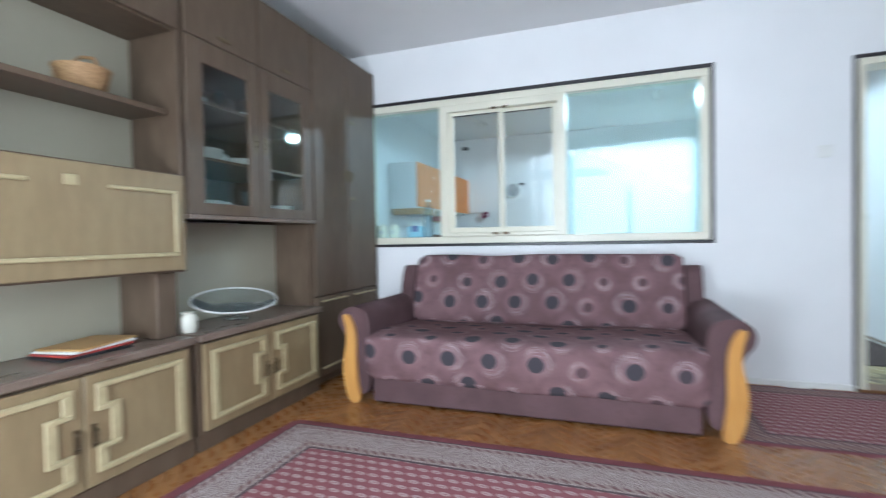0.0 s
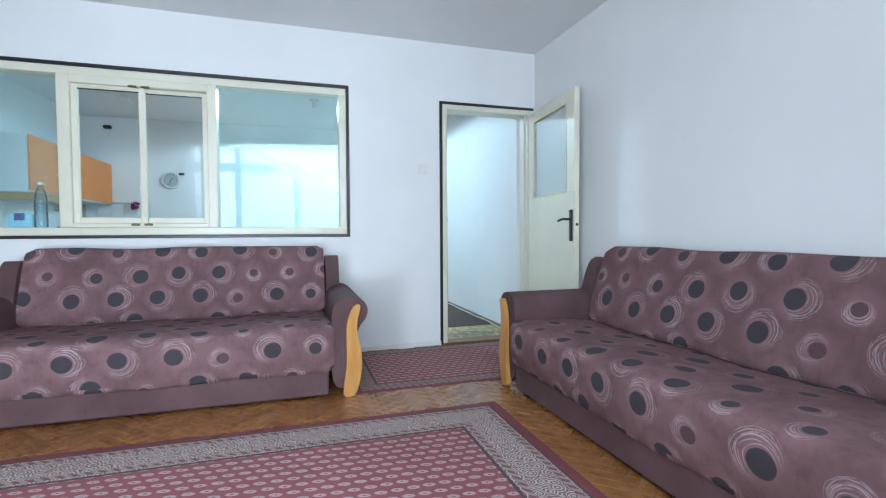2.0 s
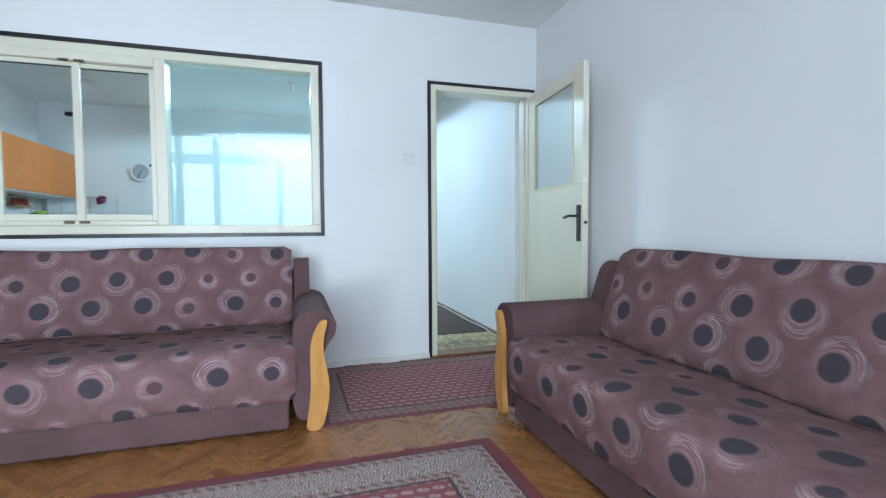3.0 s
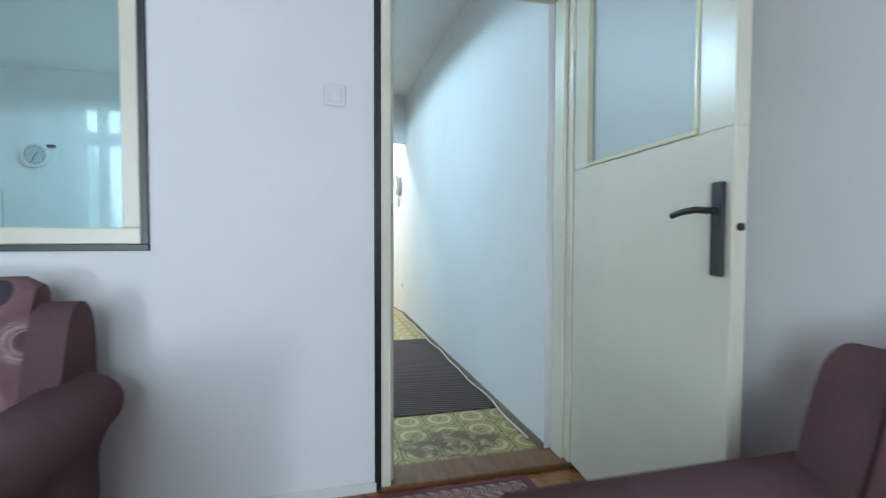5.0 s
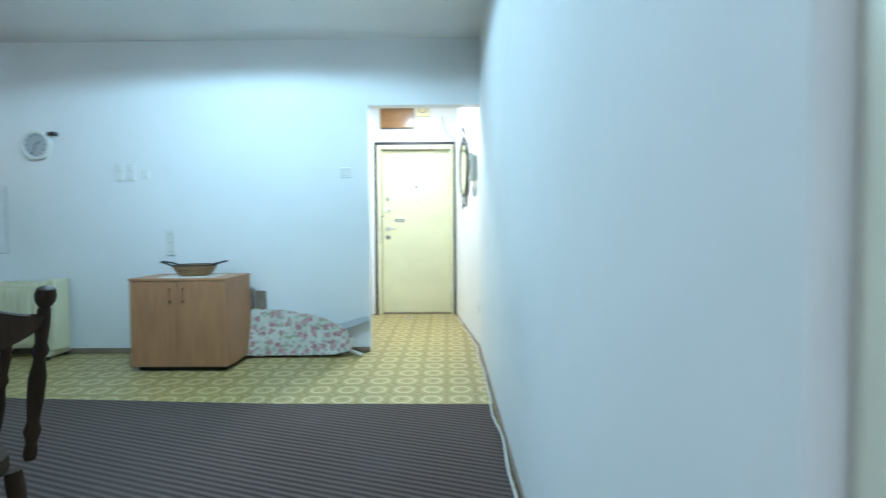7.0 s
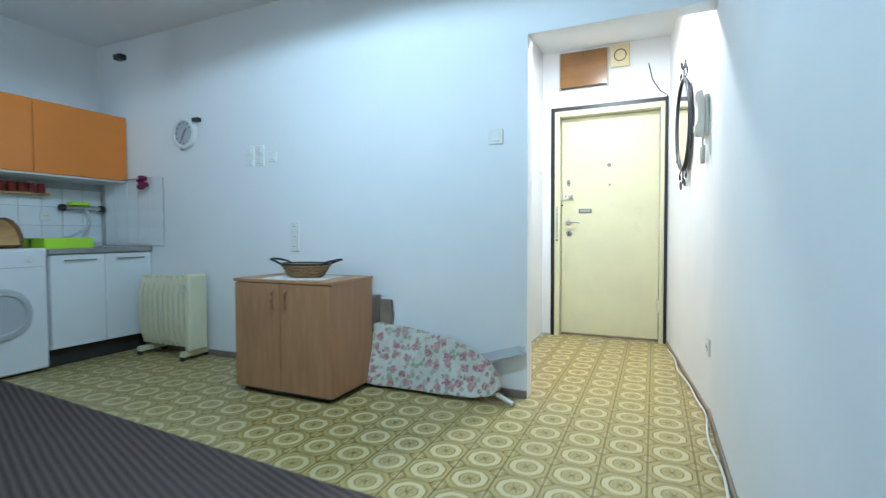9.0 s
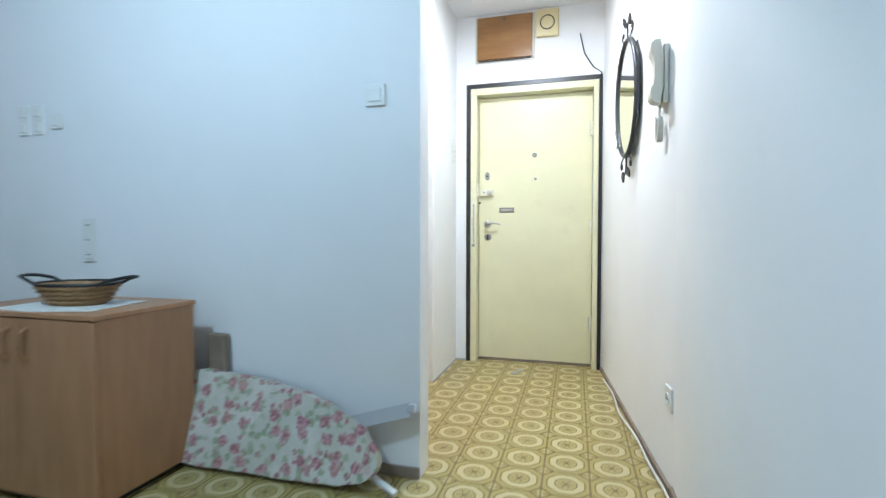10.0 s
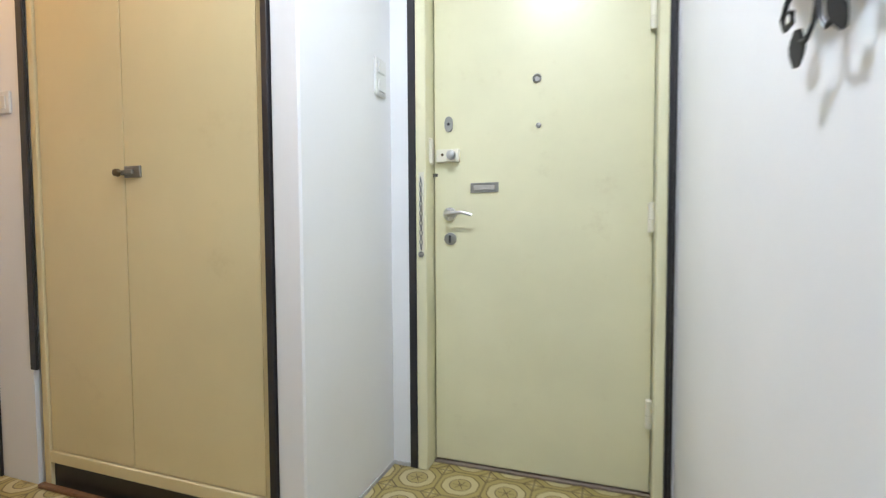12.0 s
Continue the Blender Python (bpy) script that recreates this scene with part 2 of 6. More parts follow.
def vinyl():
    """Printed sheet: ochre squares with cream ring medallions and brown crosses between."""
    n = Nodes("patterned vinyl")
    p = 0.177
    x, y, _ = n.xyz()
    x = n.f('ADD', x, 0.03)
    fx = n.f('SUBTRACT', n.f('FRACT', n.f('DIVIDE', x, p)), 0.5)
    fy = n.f('SUBTRACT', n.f('FRACT', n.f('DIVIDE', y, p)), 0.5)
    ax, ay = n.f('ABSOLUTE', fx), n.f('ABSOLUTE', fy)
    r = n.f('SQRT', n.f('ADD', n.f('MULTIPLY', fx, fx), n.f('MULTIPLY', fy, fy)))
    ang = n.f('ARCTAN2', fy, fx)
    oct_ = n.f('MULTIPLY_ADD', n.f('COSINE', n.f('MULTIPLY', ang, 8.0)), 0.008, r)
    soft = 0.012

    def ring(v, at, w):
        return n.ramp(n.f('ABSOLUTE', n.f('SUBTRACT', v, at)), w + soft, w - soft * 0.5)
    worn = n.noise(3.0, 5, rough=0.7)
    base = n.mix(n.noise(9, 4), (0.345, 0.268, 0.085), (0.43, 0.338, 0.118))
    brown, cream = (0.135, 0.090, 0.030), (0.57, 0.49, 0.26)
    col = n.mix(n.f('MULTIPLY', ring(oct_, 0.405, 0.012), 0.8), base, brown)
    col = n.mix(n.ramp(oct_, 0.392, 0.375), col, n.mix(n.noise(40, 3), cream, shade(cream, 0.86)))
    col = n.mix(n.ramp(r, 0.235, 0.220), col, (0.40, 0.315, 0.115))
    col = n.mix(ring(r, 0.232, 0.008), col, brown)
    spoke = n.f('MULTIPLY', n.f('ABSOLUTE', n.f('SINE', n.f('MULTIPLY', ang, 3.0))), r)
    col = n.mix(n.f('MULTIPLY', n.ramp(spoke, 0.046, 0.020), n.ramp(r, 0.175, 0.155)), col, brown)
    # crosses at the corners
    cx, cy = n.f('SUBTRACT', 0.5, ax), n.f('SUBTRACT', 0.5, ay)
    cr = n.f('ADD', cx, cy)
    col = n.mix(n.ramp(n.f('ABSOLUTE', n.f('SUBTRACT', cr, 0.23)), 0.03, 0.015), col, brown)
    col = n.mix(n.ramp(cr, 0.12, 0.10), col, (0.56, 0.47, 0.23))
    edge = n.f('MINIMUM', cx, cy)
    col = n.mix(n.f('MULTIPLY', n.ramp(edge, 0.030, 0.018), 0.75), col, brown)
    col = n.mix(n.f('MULTIPLY', n.ramp(worn, 0.5, 0.8), 0.45), col, (0.36, 0.30, 0.16))
    # a worn brown patch by the door sill
    wx, wy = n.f('DIVIDE', n.f('SUBTRACT', x, 0.42), 0.30), n.f('DIVIDE', n.f('SUBTRACT', y, 0.33), 0.17)
    wr = n.f('ADD', n.f('SQRT', n.f('ADD', n.f('MULTIPLY', wx, wx), n.f('MULTIPLY', wy, wy))), n.f('MULTIPLY', n.noise(11, 4), 1.1))
    col = n.mix(n.f('MULTIPLY', n.ramp(wr, 1.55, 1.25), n.f('ADD', 0.35, n.f('MULTIPLY', n.ramp(n.noise(16, 3), 0.45, 0.55), 0.55))), col, (0.085, 0.050, 0.018))
    return n.done(col, n.f('ADD', 0.28, n.f('MULTIPLY', worn, 0.2)), 0, n.noise(60, 2), 0.06, 0.002)


def ribbed_carpet():
    n = Nodes("ribbed grey-brown carpet")
    x, y, _ = n.xyz()
    ribs = n.f('SINE', n.f('MULTIPLY', n.f('ADD', n.f('MULTIPLY', x, 0.33), n.f('ADD', y, n.f('MULTIPLY', n.noise(3, 2), 0.010))), 6.2832 / 0.034))
    fuzz = n.noise(120, 3)
    col = n.mix(n.ramp(ribs, -0.6, 0.7), (0.044, 0.028, 0.024), (0.134, 0.094, 0.079))
    col = n.mix(n.f('MULTIPLY', fuzz, 0.45), col, (0.07, 0.054, 0.052))
    col = n.mix(n.f('MULTIPLY', n.ramp(n.noise(1.6, 4), 0.4, 0.75), 0.3), col, (0.10, 0.085, 0.08))
    return n.done(col, 0.95, 0, n.f('ADD', ribs, fuzz), 0.5, 0.004)


def parquet():
    n = Nodes("oak parquet")
    r = n.rnd()
    g = n.noise(3, 6, stretch=(2.0, 30, 2.0), rough=0.65)
    col = n.mix(r, (0.225, 0.092, 0.029), (0.345, 0.155, 0.052))
    col = n.mix(n.f('MULTIPLY', n.ramp(g, 0.4, 0.7), 0.5), col, (0.17, 0.062, 0.018))
    return n.done(col, n.f('ADD', 0.20, n.f('MULTIPLY', n.noise(14, 3), 0.16)), 0, g, 0.08, 0.002)


def floral():
    n = Nodes("floral cotton")
    x, y, z = n.xyz(n.co.outputs["Object"])
    w1 = n.f('MULTIPLY', n.f('SUBTRACT', n.noise(45, 3), 0.5), 0.045)
    w2 = n.f('MULTIPLY', n.f('SUBTRACT', n.noise(60, 3), 0.5), 0.040)
    v = n.vec(n.f('ADD', x, w1), n.f('ADD', z, w2))
    d = n.voronoi(14, v, 1.0)
    c = n.xyz(n.voronoi(14, v, 1.0, "Color"))
    d2 = n.voronoi(31, v, 1.0)
    c2 = n.xyz(n.voronoi(31, v, 1.0, "Color"))
    big = n.f('MULTIPLY', n.ramp(d, 0.36, 0.26), n.ramp(c[0], 0.30, 0.36))
    small = n.f('MULTIPLY', n.ramp(d2, 0.38, 0.28), n.ramp(c2[0], 0.74, 0.78))
    leaf = n.f('MULTIPLY', n.f('MULTIPLY', n.ramp(d2, 0.50, 0.32), n.ramp(c2[1], 0.42, 0.46)), n.ramp(d, 0.85, 0.6))
    col = n.mix(n.ramp(n.noise(6, 4), 0.35, 0.7), (0.52, 0.52, 0.46), (0.63, 0.62, 0.57))
    col = n.mix(n.f('MULTIPLY', leaf, 0.75), col, n.mix(c2[2], (0.20, 0.26, 0.13), (0.36, 0.40, 0.26)))
    pink = n.mix(n.ramp(n.noise(70, 2), 0.40, 0.62), (0.30, 0.085, 0.125), (0.56, 0.32, 0.35))
    pink = n.mix(n.f('MULTIPLY', c[1], 0.45), pink, (0.50, 0.30, 0.24))
    col = n.mix(n.f('MULTIPLY', n.f('MAXIMUM', big, small), 0.88), col, pink)
    return n.done(col, 0.9, 0, n.noise(7, 4), 0.6, 0.02)


WALL = paint("white wall paint", (0.80, 0.80, 0.80), 0.65, 0.05, 0.9, 55, 0.18, (0.60, 0.59, 0.57), 0.16)
CEIL = paint("ceiling paint", (0.80, 0.80, 0.80), 0.75, 0.05, 0.8, 40, 0.15)
CREAM = paint("cream gloss paint", (0.72, 0.69, 0.46), 0.30, 0.06, 2.0, 30, 0.06, (0.46, 0.38, 0.20), 0.35)
PALE = paint("pale cream gloss paint", (0.74, 0.71, 0.58), 0.30, 0.06, 2.0, 30, 0.06, (0.50, 0.44, 0.30), 0.30)
CLOSET = paint("yellowed cream paint", (0.68, 0.58, 0.33), 0.32, 0.08, 1.2, 30, 0.06, (0.45, 0.34, 0.16), 0.35)
BLACK = paint("black gloss trim", (0.022, 0.020, 0.022), 0.35, 0.3, 4, 50, 0.1)
UNIT = wood("brown melamine wall unit", (0.116, 0.080, 0.053), (0.088, 0.059, 0.039), 0.46, (5, 5, 1.2), 4.0, 0.5)
UNIT.node_tree.nodes["Principled BSDF"].inputs["Specular IOR Level"].default_value = 0.3
UNIT_H = wood("brown melamine top", (0.185, 0.135, 0.105), (0.145, 0.104, 0.080), 0.28, (5, 1.2, 5), 4.0, 0.5)
UNIT_L = wood("pale moulding", (0.43, 0.355, 0.205), (0.37, 0.30, 0.168), 0.40, (6, 6, 6))
UNIT_D = wood("tan door panel", (0.258, 0.188, 0.102), (0.214, 0.152, 0.080), 0.36, (5, 5, 1.2), 4.0, 0.5)
BEECH = wood("beech laminate", (0.43, 0.225, 0.112), (0.36, 0.18, 0.088), 0.42, (9, 9, 1.2), 3.0, 0.35)
ARMWOOD = wood("honey beech", (0.58, 0.30, 0.085), (0.47, 0.22, 0.055), 0.30, (12, 12, 2), 2.0, 0.4, 0.3)
DARKWOOD = wood("dark stained wood", (0.050, 0.025, 0.012), (0.022, 0.011, 0.006), 0.50, (12, 12, 2), 2.0, 0.6, 0.0)
DARKWOOD.node_tree.nodes["Principled BSDF"].inputs["Specular IOR Level"].default_value = 0.22
BROWNWOOD = wood("brown veneer", (0.22, 0.105, 0.045), (0.14, 0.065, 0.028), 0.4, (12, 2, 12))
BREAD = wood("pine bread box", (0.48, 0.29, 0.11), (0.38, 0.21, 0.075), 0.45, (12, 2, 12))
HATCH = wood("varnished plywood", (0.31, 0.155, 0.055), (0.23, 0.11, 0.038), 0.22, (2, 10, 10), 1.5, 0.5)
ORANGE = paint("orange laminate", (0.72, 0.22, 0.030), 0.35, 0.05, 2, 40, 0.03)
WHITE = paint("white laminate", (0.74, 0.75, 0.76), 0.30, 0.04, 2, 40, 0.03)
GREY = paint("grey laminate", (0.46, 0.48, 0.50), 0.4, 0.08, 2, 40, 0.05)
WORKTOP = paint("speckled worktop", (0.28, 0.27, 0.26), 0.35, 0.3, 3, 120, 0.05)
TILE = paint("white wall tile", (0.78, 0.79, 0.80), 0.15, 0.04, 3, 10, 0.02)
GROUT = paint("tile joint", (0.46, 0.46, 0.45), 0.9, 0.2, 4, 60, 0.2)
RAD = paint("cream enamel", (0.70, 0.66, 0.46), 0.35, 0.06, 3, 40, 0.04, (0.4, 0.33, 0.2), 0.3)
PLASTIC = paint("white plastic", (0.74, 0.74, 0.71), 0.35, 0.05, 5, 50, 0.02)
AGED = paint("aged beige plastic", (0.60, 0.58, 0.50), 0.4, 0.08, 5, 50, 0.03)
DARK = paint("dark plastic", (0.025, 0.025, 0.028), 0.4, 0.3, 5, 50, 0.03)
# Near-black for slots, gaps, plinths and feet; their shade is in the colour.
RECESS_SHADE = paint("dark recess", (0.035, 0.030, 0.026), 0.7, 0.3, 5, 50, 0.1)
IRON = paint("black wrought iron", (0.018, 0.018, 0.019), 0.38, 0.3, 20, 90, 0.1)
BRASS = metal("tarnished brass", (0.17, 0.13, 0.08), 0.45)
STEEL = metal("brushed steel", (0.62, 0.62, 0.60), 0.28)
OLDMETAL = metal("dull grey metal", (0.34, 0.34, 0.32), 0.42)
WICKER = wood("woven wicker", (0.40, 0.24, 0.11), (0.20, 0.105, 0.045), 0.7, (40, 40, 60), 2.0)
LIME = paint("lime green plastic", (0.42, 0.72, 0.03), 0.35, 0.06, 4, 40, 0.02)
RED = paint("red enamel", (0.42, 0.05, 0.04), 0.35, 0.3, 30, 60, 0.02)
MAGENTA = paint("magenta fabric", (0.22, 0.02, 0.09), 0.9, 0.3, 25, 90, 0.3)
LACE = paint("white lace", (0.74, 0.73, 0.70), 0.9, 0.15, 30, 90, 0.3)
BLUE = paint("pale blue paper", (0.30, 0.55, 0.68), 0.7, 0.1, 5, 40, 0.1)
NAVY = paint("dark blue paper", (0.03, 0.06, 0.22), 0.6, 0.1, 5, 40, 0.1)
SKIRT = paint("worn brown skirting", (0.26, 0.20, 0.15), 0.6, 0.3, 6, 40, 0.1)
CABLE = paint("white cable", (0.70, 0.69, 0.64), 0.5, 0.1, 6, 40, 0.02)
CLOTH = sofa_cloth()
VELOUR = plain_velour()
VINYL = vinyl()
CARPET = ribbed_carpet()
PARQUET = parquet()
FLORAL = floral()


def sheer():
    """Thin net: partly open, partly lit through."""
    m = bpy.data.materials.new("sheer curtain")
    m.use_nodes = True
    t = m.node_tree
    t.nodes.remove(t.nodes["Principled BSDF"])
    tr, tl, mx = (t.nodes.new(k) for k in ("ShaderNodeBsdfTransparent", "ShaderNodeBsdfTranslucent", "ShaderNodeMixShader"))
    tl.inputs[0].default_value = (0.92, 0.94, 0.95, 1)
    mx.inputs[0].default_value = 0.35
    t.links.new(tr.outputs[0], mx.inputs[1])
    t.links.new(tl.outputs[0], mx.inputs[2])
    t.links.new(mx.outputs[0], t.nodes["Material Output"].inputs[0])
    return m


SHEER = sheer()
PANE = glassy("clear window glass", (0.97, 0.99, 0.985), ior=1.22, mirror=0.008)
HATCHGLASS = glassy("inner window glass", (0.88, 0.985, 0.99), 0.02, 1.22, mirror=0.008, haze=0.05)
# Pale diffuse haze puts the daylight reflected in the right pane into colour.
FIXEDGLASS = glassy("hazed inner window glass", (0.86, 0.985, 0.99), 0.008, 1.22, mirror=0.025, haze=0.06)
BOOKGLASS = glassy("cabinet glass", (0.86, 0.90, 0.88), ior=1.15, mirror=0.02)
BOTTLE = glassy("clear plastic bottle", (0.80, 0.90, 0.96), 0.05, mirror=0.05)
CLEARDISH = glassy("clear pressed glass", (0.975, 0.985, 0.98), 0.06, 1.12, mirror=0.012, haze=0.05)
MIRROR = metal("silvered mirror", (0.92, 0.93, 0.93), 0.1)
for nd in list(MIRROR.node_tree.nodes):
    if nd.type == 'BSDF_PRINCIPLED':
        for lk in list(MIRROR.node_tree.links):
            if lk.to_node == nd:
                MIRROR.node_tree.links.remove(lk)
        nd.inputs["Base Color"].default_value = (0.92, 0.93, 0.93, 1)
        nd.inputs["Roughness"].default_value = 0.02
BACKING = paint("beige back panel", (0.34, 0.315, 0.24), 0.5, 0.06, 2.0, 30, 0.05)
FROST = Nodes("frosted door glass")
FROST = FROST.done((0.52, 0.57, 0.56), 0.45, 0, FROST.noise(55, 2), 0.25, 0.003)


# ---------- mesh helpers ----------
def part(name, bm, material, parent=None, label="", smooth=False, m=None):
    me = bpy.data.meshes.new(name)
    bmesh.ops.recalc_face_normals(bm, faces=bm.faces)
    if smooth:
        for f in bm.faces:
            f.smooth = True
        for e in bm.edges:
            e.smooth = len(e.link_faces) == 2 and e.calc_face_angle(0) < 0.7
    bm.to_mesh(me)
    bm.free()
    me.materials.append(material)
    ob = new(name, me)
    ob.parent = parent
    if m is not None:
        ob.matrix_basis = m
    if label:
        ob["label"] = label
    return ob


def thing(name, label, category, m=None, group="", kind=""):
    ob = new(name)
    ob.empty_display_size = 0.1
    if m is not None:
        ob.matrix_basis = m
    return tagged(ob, label, category, group, kind)


def box(x0, x1, y0, y1, z0, z1, bevel=0.0, bm=None, m=None, seg=1):
    fresh = bmesh.new()
    bmesh.ops.create_cube(fresh, size=1.0)
    for v in fresh.verts:
        v.co = Vector(((x0 + x1) / 2 + v.co.x * (x1 - x0), (y0 + y1) / 2 + v.co.y * (y1 - y0), (z0 + z1) / 2 + v.co.z * (z1 - z0)))
    if bevel:
        bmesh.ops.bevel(fresh, geom=list(fresh.edges), offset=bevel, segments=seg, affect='EDGES', profile=0.6)
    return merge(bm, fresh, m)


def merge(bm, fresh, m=None):
    if m is not None:
        bmesh.ops.transform(fresh, matrix=m, verts=fresh.verts)
    if bm is None:
        return fresh
    me = bpy.data.meshes.new("tmp")
    fresh.to_mesh(me)
    fresh.free()
    bm.from_mesh(me)
    bpy.data.meshes.remove(me)
    return bm


def lathe(profile, seg=20, bm=None, m=None):
    """profile: (radius, height) from bottom to top, round z."""
    b = bmesh.new()
    rings = []
    for r, h in profile:
        rings.append([b.verts.new((max(r, 1e-4) * math.cos(2 * math.pi * i / seg), max(r, 1e-4) * math.sin(2 * math.pi * i / seg), h)) for i in range(seg)])
    for a, c in zip(rings, rings[1:]):
        for i in range(seg):
            b.faces.new((a[i], a[(i + 1) % seg], c[(i + 1) % seg], c[i]))
    b.faces.new(rings[0][::-1])
    b.faces.new(rings[-1])
    return merge(bm, b, m)


def tube(points, r, seg=8, bm=None, m=None):
    """A round bar along the points; r a number or a function of 0..1."""
    b = bmesh.new()
    pts = [Vector(p) for p in points]
    rings, up = [], Vector((0.13, 0.27, 0.95))
    for i, p in enumerate(pts):
        d = (pts[min(i + 1, len(pts) - 1)] - pts[max(i - 1, 0)]).normalized()
        s = d.cross(up)
        if s.length < 0.05:
            s = d.cross(Vector((1, 0, 0)))
        s.normalize()
        u = s.cross(d).normalized()
        rad = r(i / (len(pts) - 1)) if callable(r) else r
        rings.append([b.verts.new(p + (s * math.cos(2 * math.pi * k / seg) + u * math.sin(2 * math.pi * k / seg)) * rad) for k in range(seg)])
    for a, c in zip(rings, rings[1:]):
        for i in range(seg):
            b.faces.new((a[i], a[(i + 1) % seg], c[(i + 1) % seg], c[i]))
    b.faces.new(rings[0][::-1])
    b.faces.new(rings[-1])
    return merge(bm, b, m)


def prism(poly, lo, hi, axis='x', bevel=0.0, bm=None, m=None):
    """A polygon of two coordinates (the axes but the given one, in order) drawn out along that axis."""
    b = bmesh.new()

    def at(p, h):
        return {'x': (h, p[0], p[1]), 'y': (p[0], h, p[1]), 'z': (p[0], p[1], h)}[axis]
    a = [b.verts.new(at(p, lo)) for p in poly]
    c = [b.verts.new(at(p, hi)) for p in poly]
    n = len(poly)
    for i in range(n):
        b.faces.new((a[i], a[(i + 1) % n], c[(i + 1) % n], c[i]))
    b.faces.new(a[::-1])
    b.faces.new(c)
    if bevel:
        bmesh.ops.bevel(b, geom=[e for e in b.edges if e.calc_face_angle(0) > 0.8], offset=bevel, segments=2, affect='EDGES', profile=0.6)
    return merge(bm, b, m)


def sweep_cloth(profile, x0, x1, steps, sag=0.0, wave=0.0):
    """A closed padded profile in (y, z) drawn out along x, with a uv map in metres along it."""
    b = bmesh.new()
    uv = b.loops.layers.uv.new("uv")
    n = len(profile)
    arc = [0.0]
    for i in range(n):
        p, q = profile[i], profile[(i + 1) % n]
        arc.append(arc[-1] + math.hypot(q[0] - p[0], q[1] - p[1]))
    rows = []
    for k in range(steps + 1):
        t = k / steps
        x = x0 + (x1 - x0) * t
        end = min(t, 1 - t) * (x1 - x0)
        shrink = 1.0 - 0.10 * max(0.0, 1 - end / 0.04) ** 2
        cy = sum(p[0] for p in profile) / n
        cz = sum(p[1] for p in profile) / n
        row = []
        for j, (y, z) in enumerate(profile):
            w = wave * noise.noise(Vector((x * 2.3, y * 3 + 5, z * 3)))
            row.append(b.verts.new((x, cy + (y - cy) * shrink + w, cz + (z - cz) * shrink + w - sag * math.sin(math.pi * t) * (z > cz))))
        rows.append(row)
    for k in range(steps):
        for j in range(n):
            f = b.faces.new((rows[k][j], rows[k][(j + 1) % n], rows[k + 1][(j + 1) % n], rows[k + 1][j]))
            vals = ((k, arc[j]), (k, arc[j + 1]), (k + 1, arc[j + 1]), (k + 1, arc[j]))
            for lp, (kk, v) in zip(f.loops, vals):
                lp[uv].uv = (x0 + (x1 - x0) * kk / steps + 3.0, v + 1.0)
    for row, u in ((rows[0][::-1], 0.0), (rows[-1], 5.0)):
        f = b.faces.new(row)
        for lp in f.loops:
            lp[uv].uv = (lp.vert.co.y + u + 2.0, lp.vert.co.z + 2.0)
    return b


def smooth_poly(points, times=2):
    """Chaikin's corner cutting on a closed outline."""
    for _ in range(times):
        out = []
        n = len(points)
        for i in range(n):
            p, q = points[i], points[(i + 1) % n]
            out.append((0.75 * p[0] + 0.25 * q[0], 0.75 * p[1] + 0.25 * q[1]))
            out.append((0.25 * p[0] + 0.75 * q[0], 0.25 * p[1] + 0.75 * q[1]))
        points = out
    return points


def solid(name, boxes, material, label="", category="", kind="structure", bevel=0.0, parent=None):
    bm = bmesh.new()
    for b in boxes:
        box(*b, bevel=bevel, bm=bm)
    ob = part(name, bm, material, parent)
    return tagged(ob, label, category, "", kind) if not parent else ob


# ---------- the shell ----------
H = 2.57
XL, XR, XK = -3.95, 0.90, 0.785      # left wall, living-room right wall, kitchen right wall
YR, YB, YE = -4.25, 3.695, 5.47       # rear wall, kitchen back wall, entry wall
solid("floor", [(XL, XR, YR, 0.0, -0.12, -0.012)], PARQUET, "worn orange-brown oak parquet floor of the living room", "floor")
solid("kitchen_floor", [(XL, 0.95, 0.0, 5.7, -0.12, 0.0)], VINYL, "ochre vinyl floor printed with ring medallions", "floor")
solid("ceiling", [(XL - 0.1, 1.05, YR - 0.15, 5.7, H, H + 0.12)], CEIL, "plain white painted ceiling", "ceiling")
solid("wall_partition", [(XL, -3.42, 0, 0.14, 0, H), (-3.42, -0.79, 0, 0.14, 0, 0.96), (-3.42, -0.79, 0, 0.14, 2.12, H),
                         (-0.79, 0.02, 0, 0.14, 0, H), (0.02, 0.86, 0, 0.14, 2.06, H), (0.86, 1.02, 0, 0.14, 0, H)],
      WALL, "white painted partition wall with inner window and doorway", "wall")
solid("wall_left", [(XL - 0.12, XL, YR - 0.12, 5.7, 0, H)], WALL, "white painted side wall behind the wall unit", "wall")
solid("wall_living_right", [(XR, XR + 0.12, YR - 0.12, 0.0, 0, H)], WALL, "smooth white painted wall beside the sofa", "wall")
solid("wall_rear", [(XL, -2.78, YR - 0.14, YR, 0, H), (-2.05, -0.22, YR - 0.14, YR, 0, 0.85), (-2.78, -0.22, YR - 0.14, YR, 2.42, H),
                    (-0.22, XR, YR - 0.14, YR, 0, H)], WALL, "white painted outer wall with window and balcony door", "wall")
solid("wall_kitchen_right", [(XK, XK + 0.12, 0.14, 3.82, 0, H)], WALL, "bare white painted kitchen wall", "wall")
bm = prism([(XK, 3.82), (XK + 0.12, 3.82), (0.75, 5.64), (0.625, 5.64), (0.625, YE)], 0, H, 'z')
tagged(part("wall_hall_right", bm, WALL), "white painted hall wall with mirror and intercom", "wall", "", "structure")
